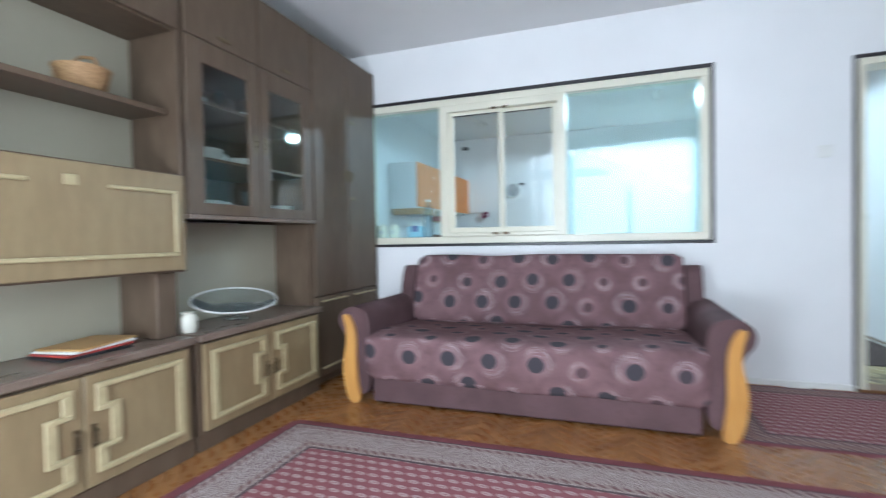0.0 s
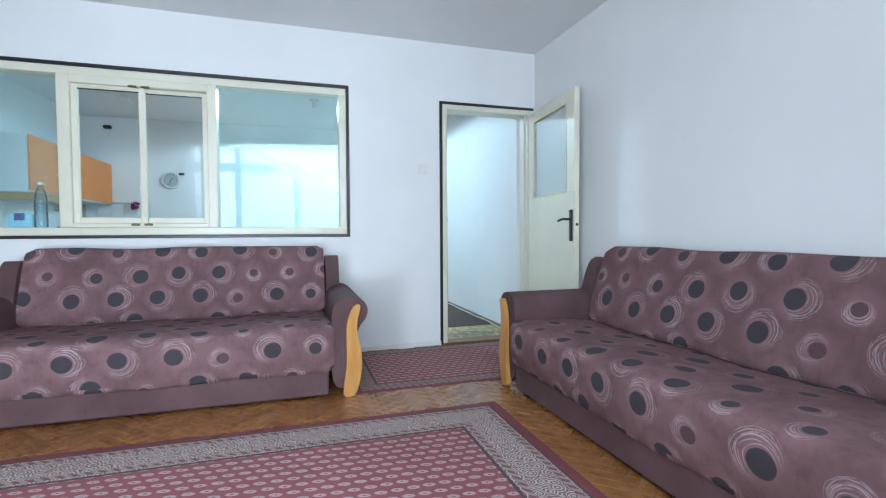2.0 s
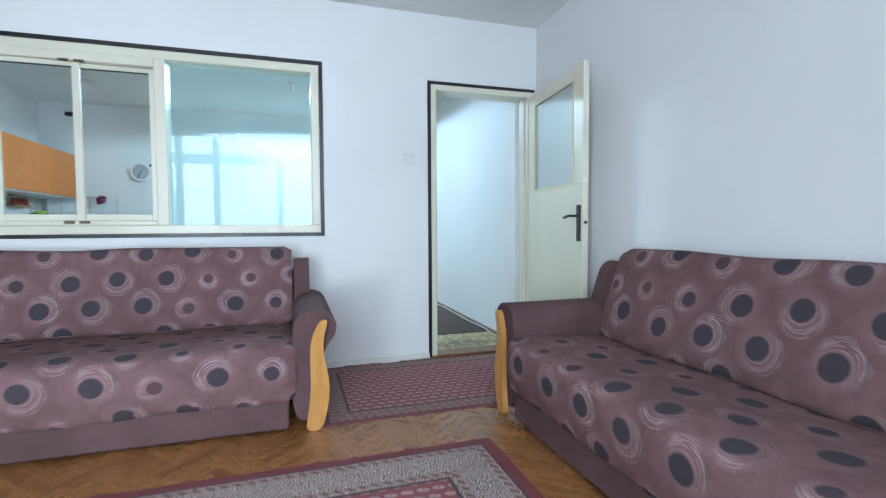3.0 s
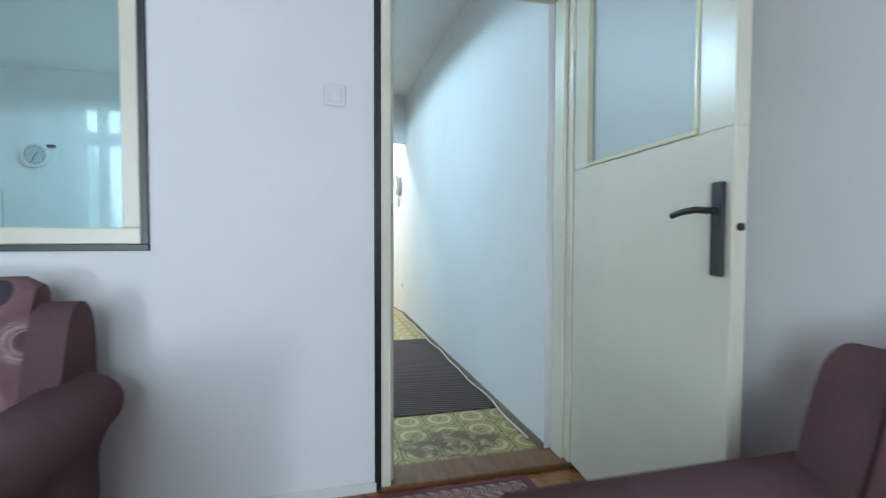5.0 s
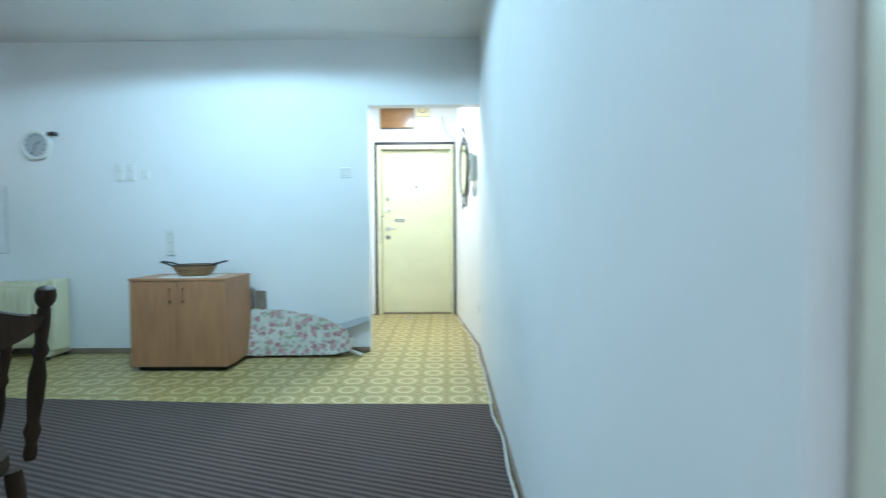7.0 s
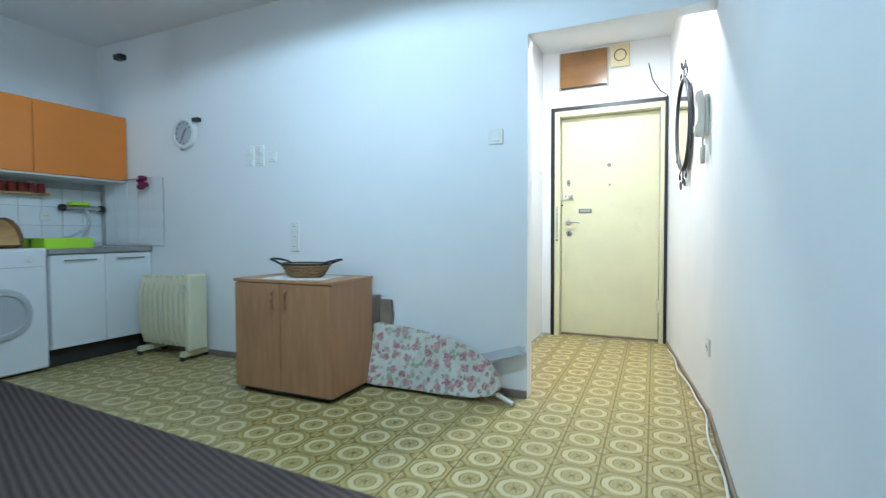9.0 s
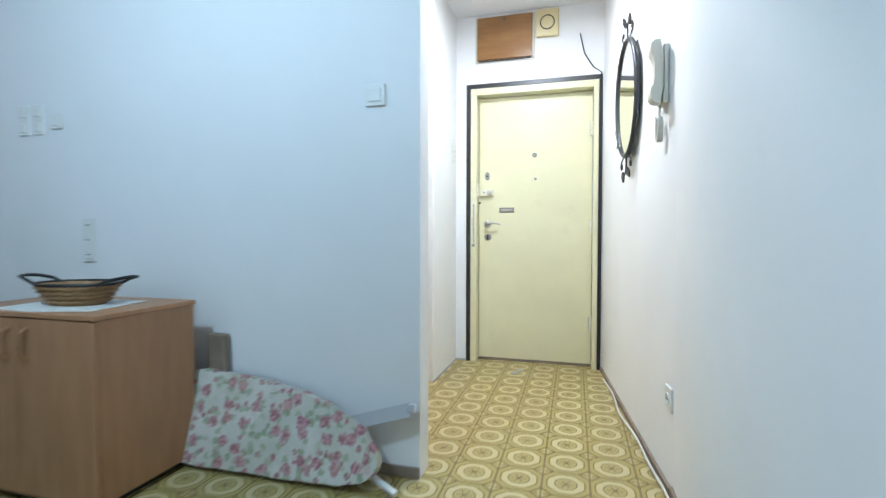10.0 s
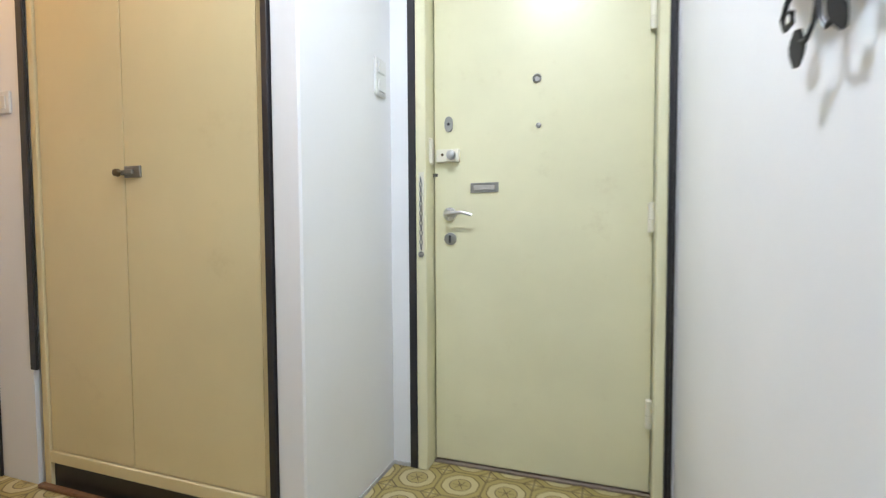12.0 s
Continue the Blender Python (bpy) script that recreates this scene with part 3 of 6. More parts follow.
solid("wall_back", [(XL, -0.132, YB, YB + 0.105, 0, H), (-0.132, XK, YB, YB + 0.105, 2.035, H)], WALL,
      "white kitchen wall with an open passage to the hall", "wall")
solid("wall_entry", [(-0.43, -0.318, YE, YE + 0.16, 0, H), (-0.318, 0.592, YE, YE + 0.16, 2.035, H), (0.592, 0.75, YE, YE + 0.16, 0, H)],
      WALL, "white painted end wall round the entry door", "wall")
solid("wall_pillar", [(-0.53, -0.43, 4.87, YE + 0.16, 0, H)], WALL, "white painted pier between closet and entry door", "wall", bevel=0.006)
solid("wall_hall_left", [(-2.75, -1.655, 4.875, 5.0, 0, H), (-2.87, -2.75, 3.80, 5.0, 0, H)], WALL, "white painted wall at the hall's far side", "wall")
solid("wall_closet_back", [(-1.82, -0.58, 5.50, 5.60, 0, H)], WALL, "plain wall behind the closet", "wall")

# skirtings and sill strips
solid("baseboard", [(XL, -0.132, YB - 0.012, YB, 0, 0.045)], SKIRT, "thin worn brown skirting along the kitchen wall", "skirting", bevel=0.003)
solid("baseboard_kitchen_right", [(XK - 0.012, XK, 0.14, 3.82, 0, 0.04)], SKIRT, "thin worn brown skirting strip", "skirting", bevel=0.003)
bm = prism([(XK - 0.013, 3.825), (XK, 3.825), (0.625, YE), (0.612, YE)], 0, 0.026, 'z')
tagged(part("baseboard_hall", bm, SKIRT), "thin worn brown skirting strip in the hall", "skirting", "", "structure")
solid("baseboard_pillar", [(-0.43, -0.425, 4.87, YE, 0, 0.014), (-0.425, -0.355, YE - 0.006, YE, 0, 0.014)], GROUT, "thin worn grey-brown skirting on the pier", "skirting")
solid("baseboard_living", [(-0.79, 0.0, -0.012, 0, -0.012, 0.035)], PLASTIC, "thin white skirting strip under the switch", "skirting", bevel=0.003)
solid("door_sill", [(0.02, 0.86, -0.01, 0.15, -0.012, 0.012)], BROWNWOOD, "worn brown wooden door sill", "sill", bevel=0.004)


# ---------- inner window in the partition ----------
win = thing("window_1", "cream painted inner window with three panes and a sliding middle pair", "window", kind="structure")
X0, X1, Z0, Z1 = -3.42, -0.79, 0.96, 2.12
bm = bmesh.new()
for b in ((X0, X1, -0.004, 0.135, Z0, Z0 + 0.055), (X0, X1, -0.004, 0.135, Z1 - 0.055, Z1), (X0, X0 + 0.05, -0.004, 0.135, Z0 + 0.055, Z1 - 0.055),
          (X1 - 0.055, X1, -0.004, 0.135, Z0 + 0.055, Z1 - 0.055), (-2.73, -2.655, -0.012, 0.12, Z0 + 0.055, Z1 - 0.055), (-1.80, -1.735, -0.012, 0.12, Z0 + 0.055, Z1 - 0.055),
          (-2.655, -1.80, -0.014, 0.12, Z1 - 0.11, Z1 - 0.055), (-2.655, -1.80, -0.014, 0.12, Z0 + 0.055, Z0 + 0.085)):
    box(*b, bevel=0.004, bm=bm)
part("window_frame", bm, PALE, win)
bm = bmesh.new()
for b in ((X0, X1 + 0.025, -0.010, 0.0, Z1, Z1 + 0.026), (X0, X1 + 0.025, -0.010, 0.0, Z0 - 0.022, Z0), (X1, X1 + 0.025, -0.010, 0.0, Z0, Z1)):
    box(*b, bevel=0.002, bm=bm)
part("trim", bm, BLACK, win, "black painted border round the window")
for xa, xb in ((-2.655, -2.205), (-2.255, -1.80)):
    y0 = 0.016 if xa < -2.5 else 0.040
    bm = bmesh.new()
    w = 0.040
    for b in ((xa, xa + w, y0, y0 + 0.024, Z0 + 0.085, Z1 - 0.11), (xb - w, xb, y0, y0 + 0.024, Z0 + 0.085, Z1 - 0.11),
              (xa + w, xb - w, y0, y0 + 0.024, Z0 + 0.085, Z0 + 0.125), (xa + w, xb - w, y0, y0 + 0.024, Z1 - 0.14, Z1 - 0.11)):
        box(*b, bevel=0.003, bm=bm)
    sash = part("sash", bm, PALE, win)
    # Dark strip: the shadow gap at the sash top, put into colour.
    part("shadow_gap", box(xa + w, xb - w, y0 - 0.003, y0 + 0.006, Z1 - 0.146, Z1 - 0.139), DARK, sash, "dark strip standing for the shadow gap under the rail")
    part("pane", box(xa + w, xb - w, y0 + 0.010, y0 + 0.014, Z0 + 0.125, Z1 - 0.14), PANE, sash).visible_shadow = False
for xa, xb in ((X0 + 0.05, -2.73), (-1.735, X1 - 0.055)):
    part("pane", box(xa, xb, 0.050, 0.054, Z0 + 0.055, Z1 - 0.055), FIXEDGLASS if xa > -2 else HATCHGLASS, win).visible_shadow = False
for zz in (Z1 - 0.112, Z0 + 0.075):
    bm = bmesh.new()
    for xx in (-2.30, -2.22):
        box(xx, xx + 0.055, -0.024, -0.014, zz - 0.008, zz + 0.008, bevel=0.003, bm=bm)
    part("catch", bm, BRASS, win, "small tarnished metal catches")


# ---------- living-room door ----------
dr = thing("door_1", "cream glazed inner door standing open against the sofa", "door", kind="structure")
bm = bmesh.new()
for b in ((0.02, 0.058, -0.012, 0.155, 0.012, 2.06), (0.822, 0.86, -0.012, 0.155, 0.012, 2.06), (0.058, 0.822, -0.012, 0.155, 2.018, 2.06),
          (0.058, 0.074, 0.03, 0.12, 0.012, 2.018), (0.806, 0.822, 0.03, 0.12, 0.012, 2.018)):
    box(*b, bevel=0.004, bm=bm)
part("door_frame", bm, PALE, dr)
bm = bmesh.new()
for b in ((-0.006, 0.019, -0.009, 0.0, 0.0, 2.085), (0.019, 0.885, -0.009, 0.0, 2.062, 2.085)):
    box(*b, bevel=0.002, bm=bm)
part("trim", bm, BLACK, dr, "black painted border round the doorway")
part("strike_plate", box(0.0575, 0.0600, -0.006, 0.024, 0.90, 1.115, 0.001), AGED, dr, "painted-over strike plate")
# Dark patch on the plate, with the hole's shade as its colour.
part("latch_hole", box(0.0595, 0.0610, 0.000, 0.018, 0.935, 1.000), RECESS_SHADE, dr)
part("upper_keeper", box(0.0595, 0.0615, -0.010, 0.022, 1.062, 1.100, 0.0008), OLDMETAL, dr, "worn metal latch keeper")
LEAF_M = pose(0.825, -0.025, 0.0, 0, 0, -96)
LW = 0.885
bm = bmesh.new()
for b in ((0.0, LW, 0, 0.04, 0.02, 1.26), (0.0, 0.115, 0, 0.04, 1.26, 2.01), (LW - 0.125, LW, 0, 0.04, 1.26, 2.01), (0.115, LW - 0.125, 0, 0.04, 1.93, 2.01)):
    box(*b, bevel=0.003, bm=bm)
leaf = part("door_leaf", bm, PALE, dr, m=LEAF_M)
bm = bmesh.new()
for yy in (-0.006, 0.038):
    for b in ((0.115, LW - 0.125, yy, yy + 0.008, 1.26, 1.275), (0.115, LW - 0.125, yy, yy + 0.008, 1.915, 1.93), (0.115, 0.130, yy, yy + 0.008, 1.275, 1.915), (LW - 0.14, LW - 0.125, yy, yy + 0.008, 1.275, 1.915)):
        box(*b, bevel=0.003, bm=bm)
part("glazing_bead", bm, CREAM, leaf)
part("glass", box(0.13, LW - 0.14, 0.016, 0.022, 1.275, 1.915), FROST, leaf, "frosted glass pane")
bm = box(LW - 0.062, LW - 0.019, -0.012, 0.0, 0.90, 1.13, bevel=0.004)
part("handle_plate", bm, DARK, leaf, "dark metal handle plate")
bm = tube([(LW - 0.040, -0.01, 1.06), (LW - 0.040, -0.045, 1.06), (LW - 0.057, -0.055, 1.062), (LW - 0.107, -0.055, 1.058), (LW - 0.152, -0.052, 1.05)], 0.0085, 10)
part("handle", bm, DARK, leaf, "dark curved lever handle", True)
bm = lathe([(0.010, 0), (0.010, 0.006), (0.004, 0.008)], 12, m=pose(LW, 0.02, 1.02, 0, 90, 0))
part("latch", bm, DARK, leaf, "", True)
for zz in (0.30, 1.75):
    part("hinge", lathe([(0.009, 0), (0.009, 0.10), (0.004, 0.11)], 12, m=pose(0.0, -0.004, zz)), PALE, leaf, "", True)


def switch_plate(name, label, m, w=0.08, h=0.08, material=None, rockers=1, dotted=False):
    s = thing(name, label, "switch" if "switch" in name else "socket", m)
    part("plate", box(-w / 2, w / 2, -0.010, 0, -h / 2, h / 2, bevel=0.003), material or PLASTIC, s)
    for i in range(rockers):
        z = (i - (rockers - 1) / 2) * h / rockers
        if dotted:
            p = part("insert", lathe([(0.021, 0), (0.021, 0.004), (0.017, 0.004), (0.016, 0.001)], 16, m=pose(0, -0.010, z, 90, 0, 0)), material or PLASTIC, s, "", True)
            for dx in (-0.009, 0.009):
                part("hole", lathe([(0.003, 0), (0.003, 0.003)], 8, m=pose(dx, -0.0115, z, 90, 0, 0)), DARK, p)
        else:
            part("rocker", box(-w * 0.3, w * 0.3, -0.016, -0.010, z - h * 0.3 / rockers, z + h * 0.3 / rockers, bevel=0.002), material or PLASTIC, s)
    return s


switch_plate("light_switch", "square white plastic light switch beside the door trim", pose(-0.149, 0, 1.505))
switch_plate("light_switch", "square white light switch beside the hall passage", pose(-0.315, YB, 1.487), 0.085, 0.085)
for xx, w, z in ((-2.185, 0.07, 1.504), (-2.09, 0.07, 1.504), (-1.972, 0.07, 1.490)):
    switch_plate("light_switch", "aged white light switch on the kitchen wall", pose(xx, YB, z), w, 0.075 if xx > -2.0 else 0.145, rockers=1 if xx > -2.0 else 2)
switch_plate("power_socket", "white three-part power socket above the small cabinet", pose(-1.78, YB, 0.92), 0.075, 0.21, rockers=3, dotted=True)
switch_plate("light_switch", "white light switch on the side of the pier", pose(-0.43, 5.37, 1.555, 0, 0, 90), 0.085, 0.14, rockers=2)
switch_plate("light_switch", "white light switch beside the closet trim", pose(-1.755, 4.875, 1.46), 0.085, 0.085)
switch_plate("power_socket", "aged white socket box low on the hall wall", pose(XK - 0.003, 3.86, 0.345, 0, 0, -84), 0.075, 0.09, dotted=True)


# ---------- sofas ----------
def sofa(m, label, ext=0.0, bk_=0.0):
    """bk_ sets the backrest further from the seat's front."""
    hl = ext / 2
    s = thing("sofa", label, "sofa", m, "matching sofas")
    part("base", box(-0.90 - hl, 0.90 + hl, -0.462, 0.30, 0.014, 0.20, bevel=0.01), VELOUR, s, "plain mauve base panel")
    seat = smooth_poly([(-0.475, 0.135), (-0.505, 0.25), (-0.505, 0.40), (-0.46, 0.435), (-0.20, 0.43), (0.12 + bk_, 0.405), (0.14 + bk_, 0.33), (0.0, 0.28), (-0.44, 0.19)], 2)
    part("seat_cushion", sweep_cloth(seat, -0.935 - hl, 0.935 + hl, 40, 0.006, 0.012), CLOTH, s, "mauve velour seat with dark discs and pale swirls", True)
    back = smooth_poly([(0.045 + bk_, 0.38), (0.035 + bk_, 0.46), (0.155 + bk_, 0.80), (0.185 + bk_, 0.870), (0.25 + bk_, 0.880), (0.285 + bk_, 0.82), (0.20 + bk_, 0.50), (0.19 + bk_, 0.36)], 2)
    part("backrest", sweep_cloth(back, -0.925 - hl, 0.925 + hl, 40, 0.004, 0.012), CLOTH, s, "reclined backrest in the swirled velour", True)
    part("back_frame", box(-0.95 - hl, 0.95 + hl, 0.24 + bk_, 0.33 + bk_, 0.05, 0.72, bevel=0.01), VELOUR, s)
    for sx in (-1, 1):
        out = [(0.92, 0.05), (0.92, 0.30), (0.92, 0.48), (0.935, 0.555), (1.00, 0.592), (1.08, 0.585), (1.135, 0.535), (1.13, 0.465), (1.085, 0.415), (1.062, 0.35), (1.066, 0.25), (1.058, 0.14), (1.03, 0.05)]
        outline = smooth_poly([((px + hl) * sx, pz) for px, pz in out], 2)
        part("armrest", prism(outline, -0.455, 0.20 + bk_, 'y', 0.014), VELOUR, s, "plain mauve velour scroll armrest", True)
        wing = smooth_poly([(py + bk_, pz) for py, pz in ((0.03, 0.45), (0.10, 0.72), (0.15, 0.80), (0.24, 0.80), (0.29, 0.70), (0.28, 0.45))], 2)
        part("wing", prism(wing, 0.935 + hl if sx > 0 else -1.03 - hl, 1.03 + hl if sx > 0 else -0.935 - hl, 'x', 0.015), VELOUR, s, "", True)
        carve = ((0.0, 0.978, 1.052), (0.08, 0.988, 1.078), (0.19, 1.004, 1.096), (0.28, 1.004, 1.088), (0.37, 1.002, 1.066), (0.45, 1.008, 1.066), (0.515, 1.034, 1.084), (0.545, 1.056, 1.088))
        ring = [((xa + hl) * sx, z) for z, xa, xb in carve] + [((xb + hl) * sx, z) for z, xa, xb in carve[::-1]]
        ring = [(px, max(0.0, pz)) for px, pz in smooth_poly(ring, 2)]
        part("arm_front", prism(ring, -0.484, -0.450, 'y', 0.007), ARMWOOD, s, "carved honey-coloured wooden arm front", True)
        part("foot", box((0.86 + hl) * sx - 0.03, (0.86 + hl) * sx + 0.03, -0.42, -0.36, 0.0, 0.032, bevel=0.004), RECESS_SHADE, s)
    return s


sofa(pose(-1.915, -0.60, -0.002), "mauve velour sofa with swirl discs under the inner window", 0.0, 0.20)
sofa(pose(0.545, -2.32, -0.002, 0, 0, -90), "mauve velour sofa with swirl discs along the wall", 0.28, 0.02)


# ---------- rugs ----------
def rug(name, label, x0, x1, y0, y1, border, z0=-0.010, thick=0.012, turn=0.0, **tones):
    hx, hy = (x1 - x0) / 2, (y1 - y0) / 2
    b = bmesh.new()
    bmesh.ops.create_grid(b, x_segments=60, y_segments=50, size=1.0)
    for v in b.verts:
        v.co.x, v.co.y = v.co.x * hx, v.co.y * hy
        e = min(hx - abs(v.co.x), hy - abs(v.co.y))
        v.co.z = thick * min(1.0, 0.5 + e / 0.02) + 0.0012 * noise.noise(Vector((v.co.x * 3, v.co.y * 3, x0)))
    r = part(name, b, rug_cloth(name + " weave", hx, hy, border, **tones), None, "", True, pose((x0 + x1) / 2, (y0 + y1) / 2, z0, 0, 0, turn))
    return tagged(r, label, "rug")


rug("rug", "red patterned rug with a pale ornate border on the parquet", -3.13, -0.10, -4.05, -1.40, 0.31)
rug("runner_rug", "small faded red runner rug before the doorway", -0.86, 0.62, -1.06, -0.03, 0.15, lo=(0.20, 0.10, 0.09), hi=(0.36, 0.235, 0.20))

bm = bmesh.new()
cw = prism([(-3.3, 0.70), (0.765, 0.69), (0.765, 2.465), (-0.53, 2.485), (-2.6, 2.63), (-3.3, 2.68)], 0.0, 0.007, 'z', 0.003, bm)
tagged(part("ribbed_carpet", bm, CARPET), "dark grey-brown ribbed carpet laid over the vinyl", "carpet")


# ---------- wall unit ----------
XF = -3.30      # front of the upper cabinets


def mould(name, parent, x, y0, y1, z0, z1, side):
    """A raised pale border with stepped corners on the handle side."""
    b = bmesh.new()
    w, t = 0.022, 0.014
    inn = 0.055
    a, c = (y0, y1)
    hy = y1 if side > 0 else y0
    s = -1 if side > 0 else 1
    zs0, zs1 = z0 + 0.085, z1 - 0.085

    def strip(p, q):
        ya, yb = sorted((p[0], q[0]))
        za, zb = sorted((p[1], q[1]))
        k = 0.021 if ya == yb else w / 2
        box(x, x + t - (0.003 if ya == yb else 0), ya - k, yb + k, za - w / 2, zb + w / 2, 0.004, b)
    o = a if side > 0 else c
    strip((o, z0), (hy, z0)), strip((o, z1), (hy, z1)), strip((o, z0), (o, z1))
    strip((hy, z0), (hy, zs0)), strip((hy, z1), (hy, zs1))
    strip((hy, zs0), (hy + s * inn, zs0)), strip((hy, zs1), (hy + s * inn, zs1))
    strip((hy + s * inn, zs0), (hy + s * inn, zs1))
    return part(name, b, UNIT_L, parent, "pale raised moulding with stepped corners")


def unit_door(parent, x, y0, y1, z0, z1, side, panel=UNIT_D, moulded=True, pull=True):
    d = part("door", box(x - 0.02, x, y0 + 0.004, y1 - 0.004, z0 + 0.004, z1 - 0.004, 0.003), panel, parent)
    if moulded:
        mould("moulding", d, x, y0 + 0.06, y1 - 0.06, z0 + 0.06, z1 - 0.05, side)
    if pull:
        hy = (y1 - 0.032) if side > 0 else (y0 + 0.032)
        zc = (z0 + z1) / 2 - 0.02
        b = box(x, x + 0.004, hy - 0.010, hy + 0.010, zc - 0.045, zc + 0.045, 0.001)
        tube([(x + 0.004, hy, zc + 0.03), (x + 0.022, hy, zc + 0.022), (x + 0.024, hy, zc - 0.022), (x + 0.004, hy, zc - 0.03)], 0.004, 6, b)
        part("handle", b, BRASS, d, "tarnished brass pull")
    return d


def unit_base(y0, y1, label):
    u = thing("base_cabinet", label, "cabinet", group="wall unit")
    xf = XF + 0.035
    bm = bmesh.new()
    for b in ((XL + 0.01, xf - 0.022, y0, y1, 0.075, 0.53), (XL + 0.01, xf - 0.06, y0, y1, 0.0, 0.075)):
        box(*b, bevel=0.003, bm=bm)
    part("carcass", bm, UNIT, u)
    part("top", box(XL + 0.01, xf + 0.012, y0, y1, 0.53, 0.565, 0.006), UNIT_H, u, "dark brown top board")
    mid = (y0 + y1) / 2
    unit_door(u, xf, y0 + 0.03, mid, 0.09, 0.52, 1)
    unit_door(u, xf, mid, y1 - 0.03, 0.09, 0.52, -1)
    part("plinth", box(xf - 0.03, xf - 0.018, y0, y1, 0.0, 0.085, 0.002), UNIT, u)
    return u


unit_base(-1.93, -0.93, "brown wall-unit base cabinet with two moulded doors")
unit_base(-2.95, -1.95, "brown wall-unit base cabinet beside the writing flap")
unit_base(-3.97, -2.97, "brown wall-unit base cabinet at the end")

# wardrobe
w = thing("wardrobe", "tall brown melamine wardrobe with four doors", "wardrobe", group="wall unit")
bm = bmesh.new()
for b in ((XL + 0.01, XF - 0.022, -0.925, -0.03, 0.06, 2.39), (XL + 0.01, XF - 0.05, -0.925, -0.03, 0, 0.06)):
    box(*b, bevel=0.003, bm=bm)
part("carcass", bm, UNIT, w)
for ya, yb, sd in ((-0.92, -0.478, 1), (-0.478, -0.035, -1)):
    unit_door(w, XF, ya, yb, 0.62, 2.39, sd, UNIT, False)
    d = unit_door(w, XF, ya, yb, 0.07, 0.62, sd, UNIT, False)
    for z in (0.58, 0.12):
        part("moulding", box(XF, XF + 0.012, ya + 0.05, yb - 0.05, z, z + 0.012, 0.003), UNIT_L, d)
for ya, zz in ((-0.40, 1.90), (-0.40, 1.32)):
    bm = box(XF, XF + 0.006, ya - 0.05, ya + 0.02, zz - 0.012, zz + 0.012, 0.002)
    part("lock_plate", bm, BRASS, w)

# glazed cabinet
g = thing("glazed_cabinet", "brown wall-unit cabinet with two glazed doors of crockery", "cabinet", group="wall unit")
ya, yb, za, zb = -1.93, -0.93, 1.14, 2.39
bm = bmesh.new()
for b in ((XL + 0.01, XL + 0.025, ya, yb, za, zb), (XL + 0.025, XF - 0.022, ya, ya + 0.02, za, zb), (XL + 0.025, XF - 0.022, yb - 0.02, yb, za, zb),
          (XL + 0.025, XF - 0.022, ya + 0.02, yb - 0.02, za, za + 0.025), (XL + 0.025, XF - 0.022, ya + 0.02, yb - 0.02, 2.0, zb),
          (XL + 0.025, XF - 0.04, ya + 0.02, yb - 0.02, 1.42, 1.435), (XL + 0.025, XF - 0.04, ya + 0.02, yb - 0.02, 1.70, 1.715)):
    box(*b, bm=bm)
part("carcass", bm, UNIT, g)
part("back_panel", box(XL + 0.026, XL + 0.030, ya + 0.021, yb - 0.021, za + 0.026, 1.999), UNIT, g)
part("bottom_edge", box(XF - 0.03, XF + 0.010, ya, yb, za - 0.022, za, 0.004), UNIT_H, g)
for y0, y1, sd in ((ya, -1.43, 1), (-1.43, yb, -1)):
    bm = bmesh.new()
    fr, outer, top = 0.085, 0.105, 1.885
    fl, fr_ = (outer, fr) if sd > 0 else (fr, outer)
    for b in ((XF - 0.02, XF, y0 + 0.003, y0 + fl, za, 1.995), (XF - 0.02, XF, y1 - fr_, y1 - 0.003, za, 1.995), (XF - 0.02, XF, y0 + fl, y1 - fr_, za, za + 0.06), (XF - 0.02, XF, y0 + fl, y1 - fr_, top, 1.995)):
        box(*b, bevel=0.003, bm=bm)
    d = part("door", bm, UNIT, g)
    part("glass", box(XF - 0.012, XF - 0.008, y0 + fl, y1 - fr_, za + 0.06, top), BOOKGLASS, d, "dark reflecting glass").visible_shadow = False
    part("upper_door", box(XF - 0.02, XF, y0 + 0.003, y1 - 0.003, 1.999, 2.388, 0.003), UNIT, g)
    part("lock_plate", box(XF, XF + 0.004, (y0 + y1) / 2 - 0.04, (y0 + y1) / 2 + 0.04, 2.035, 2.055, 0.001), BRASS, g, "tarnished brass plate")
    hy = y1 - 0.04 if sd > 0 else y0 + 0.04
    bm = box(XF, XF + 0.005, hy - 0.01, hy + 0.01, 1.50, 1.60, 0.001)
    tube([(XF, hy, 1.57), (XF + 0.02, hy, 1.56), (XF + 0.02, hy, 1.54), (XF, hy, 1.53)], 0.004, 6, bm)
    part("handle", bm, BRASS, d, "tarnished brass pull")


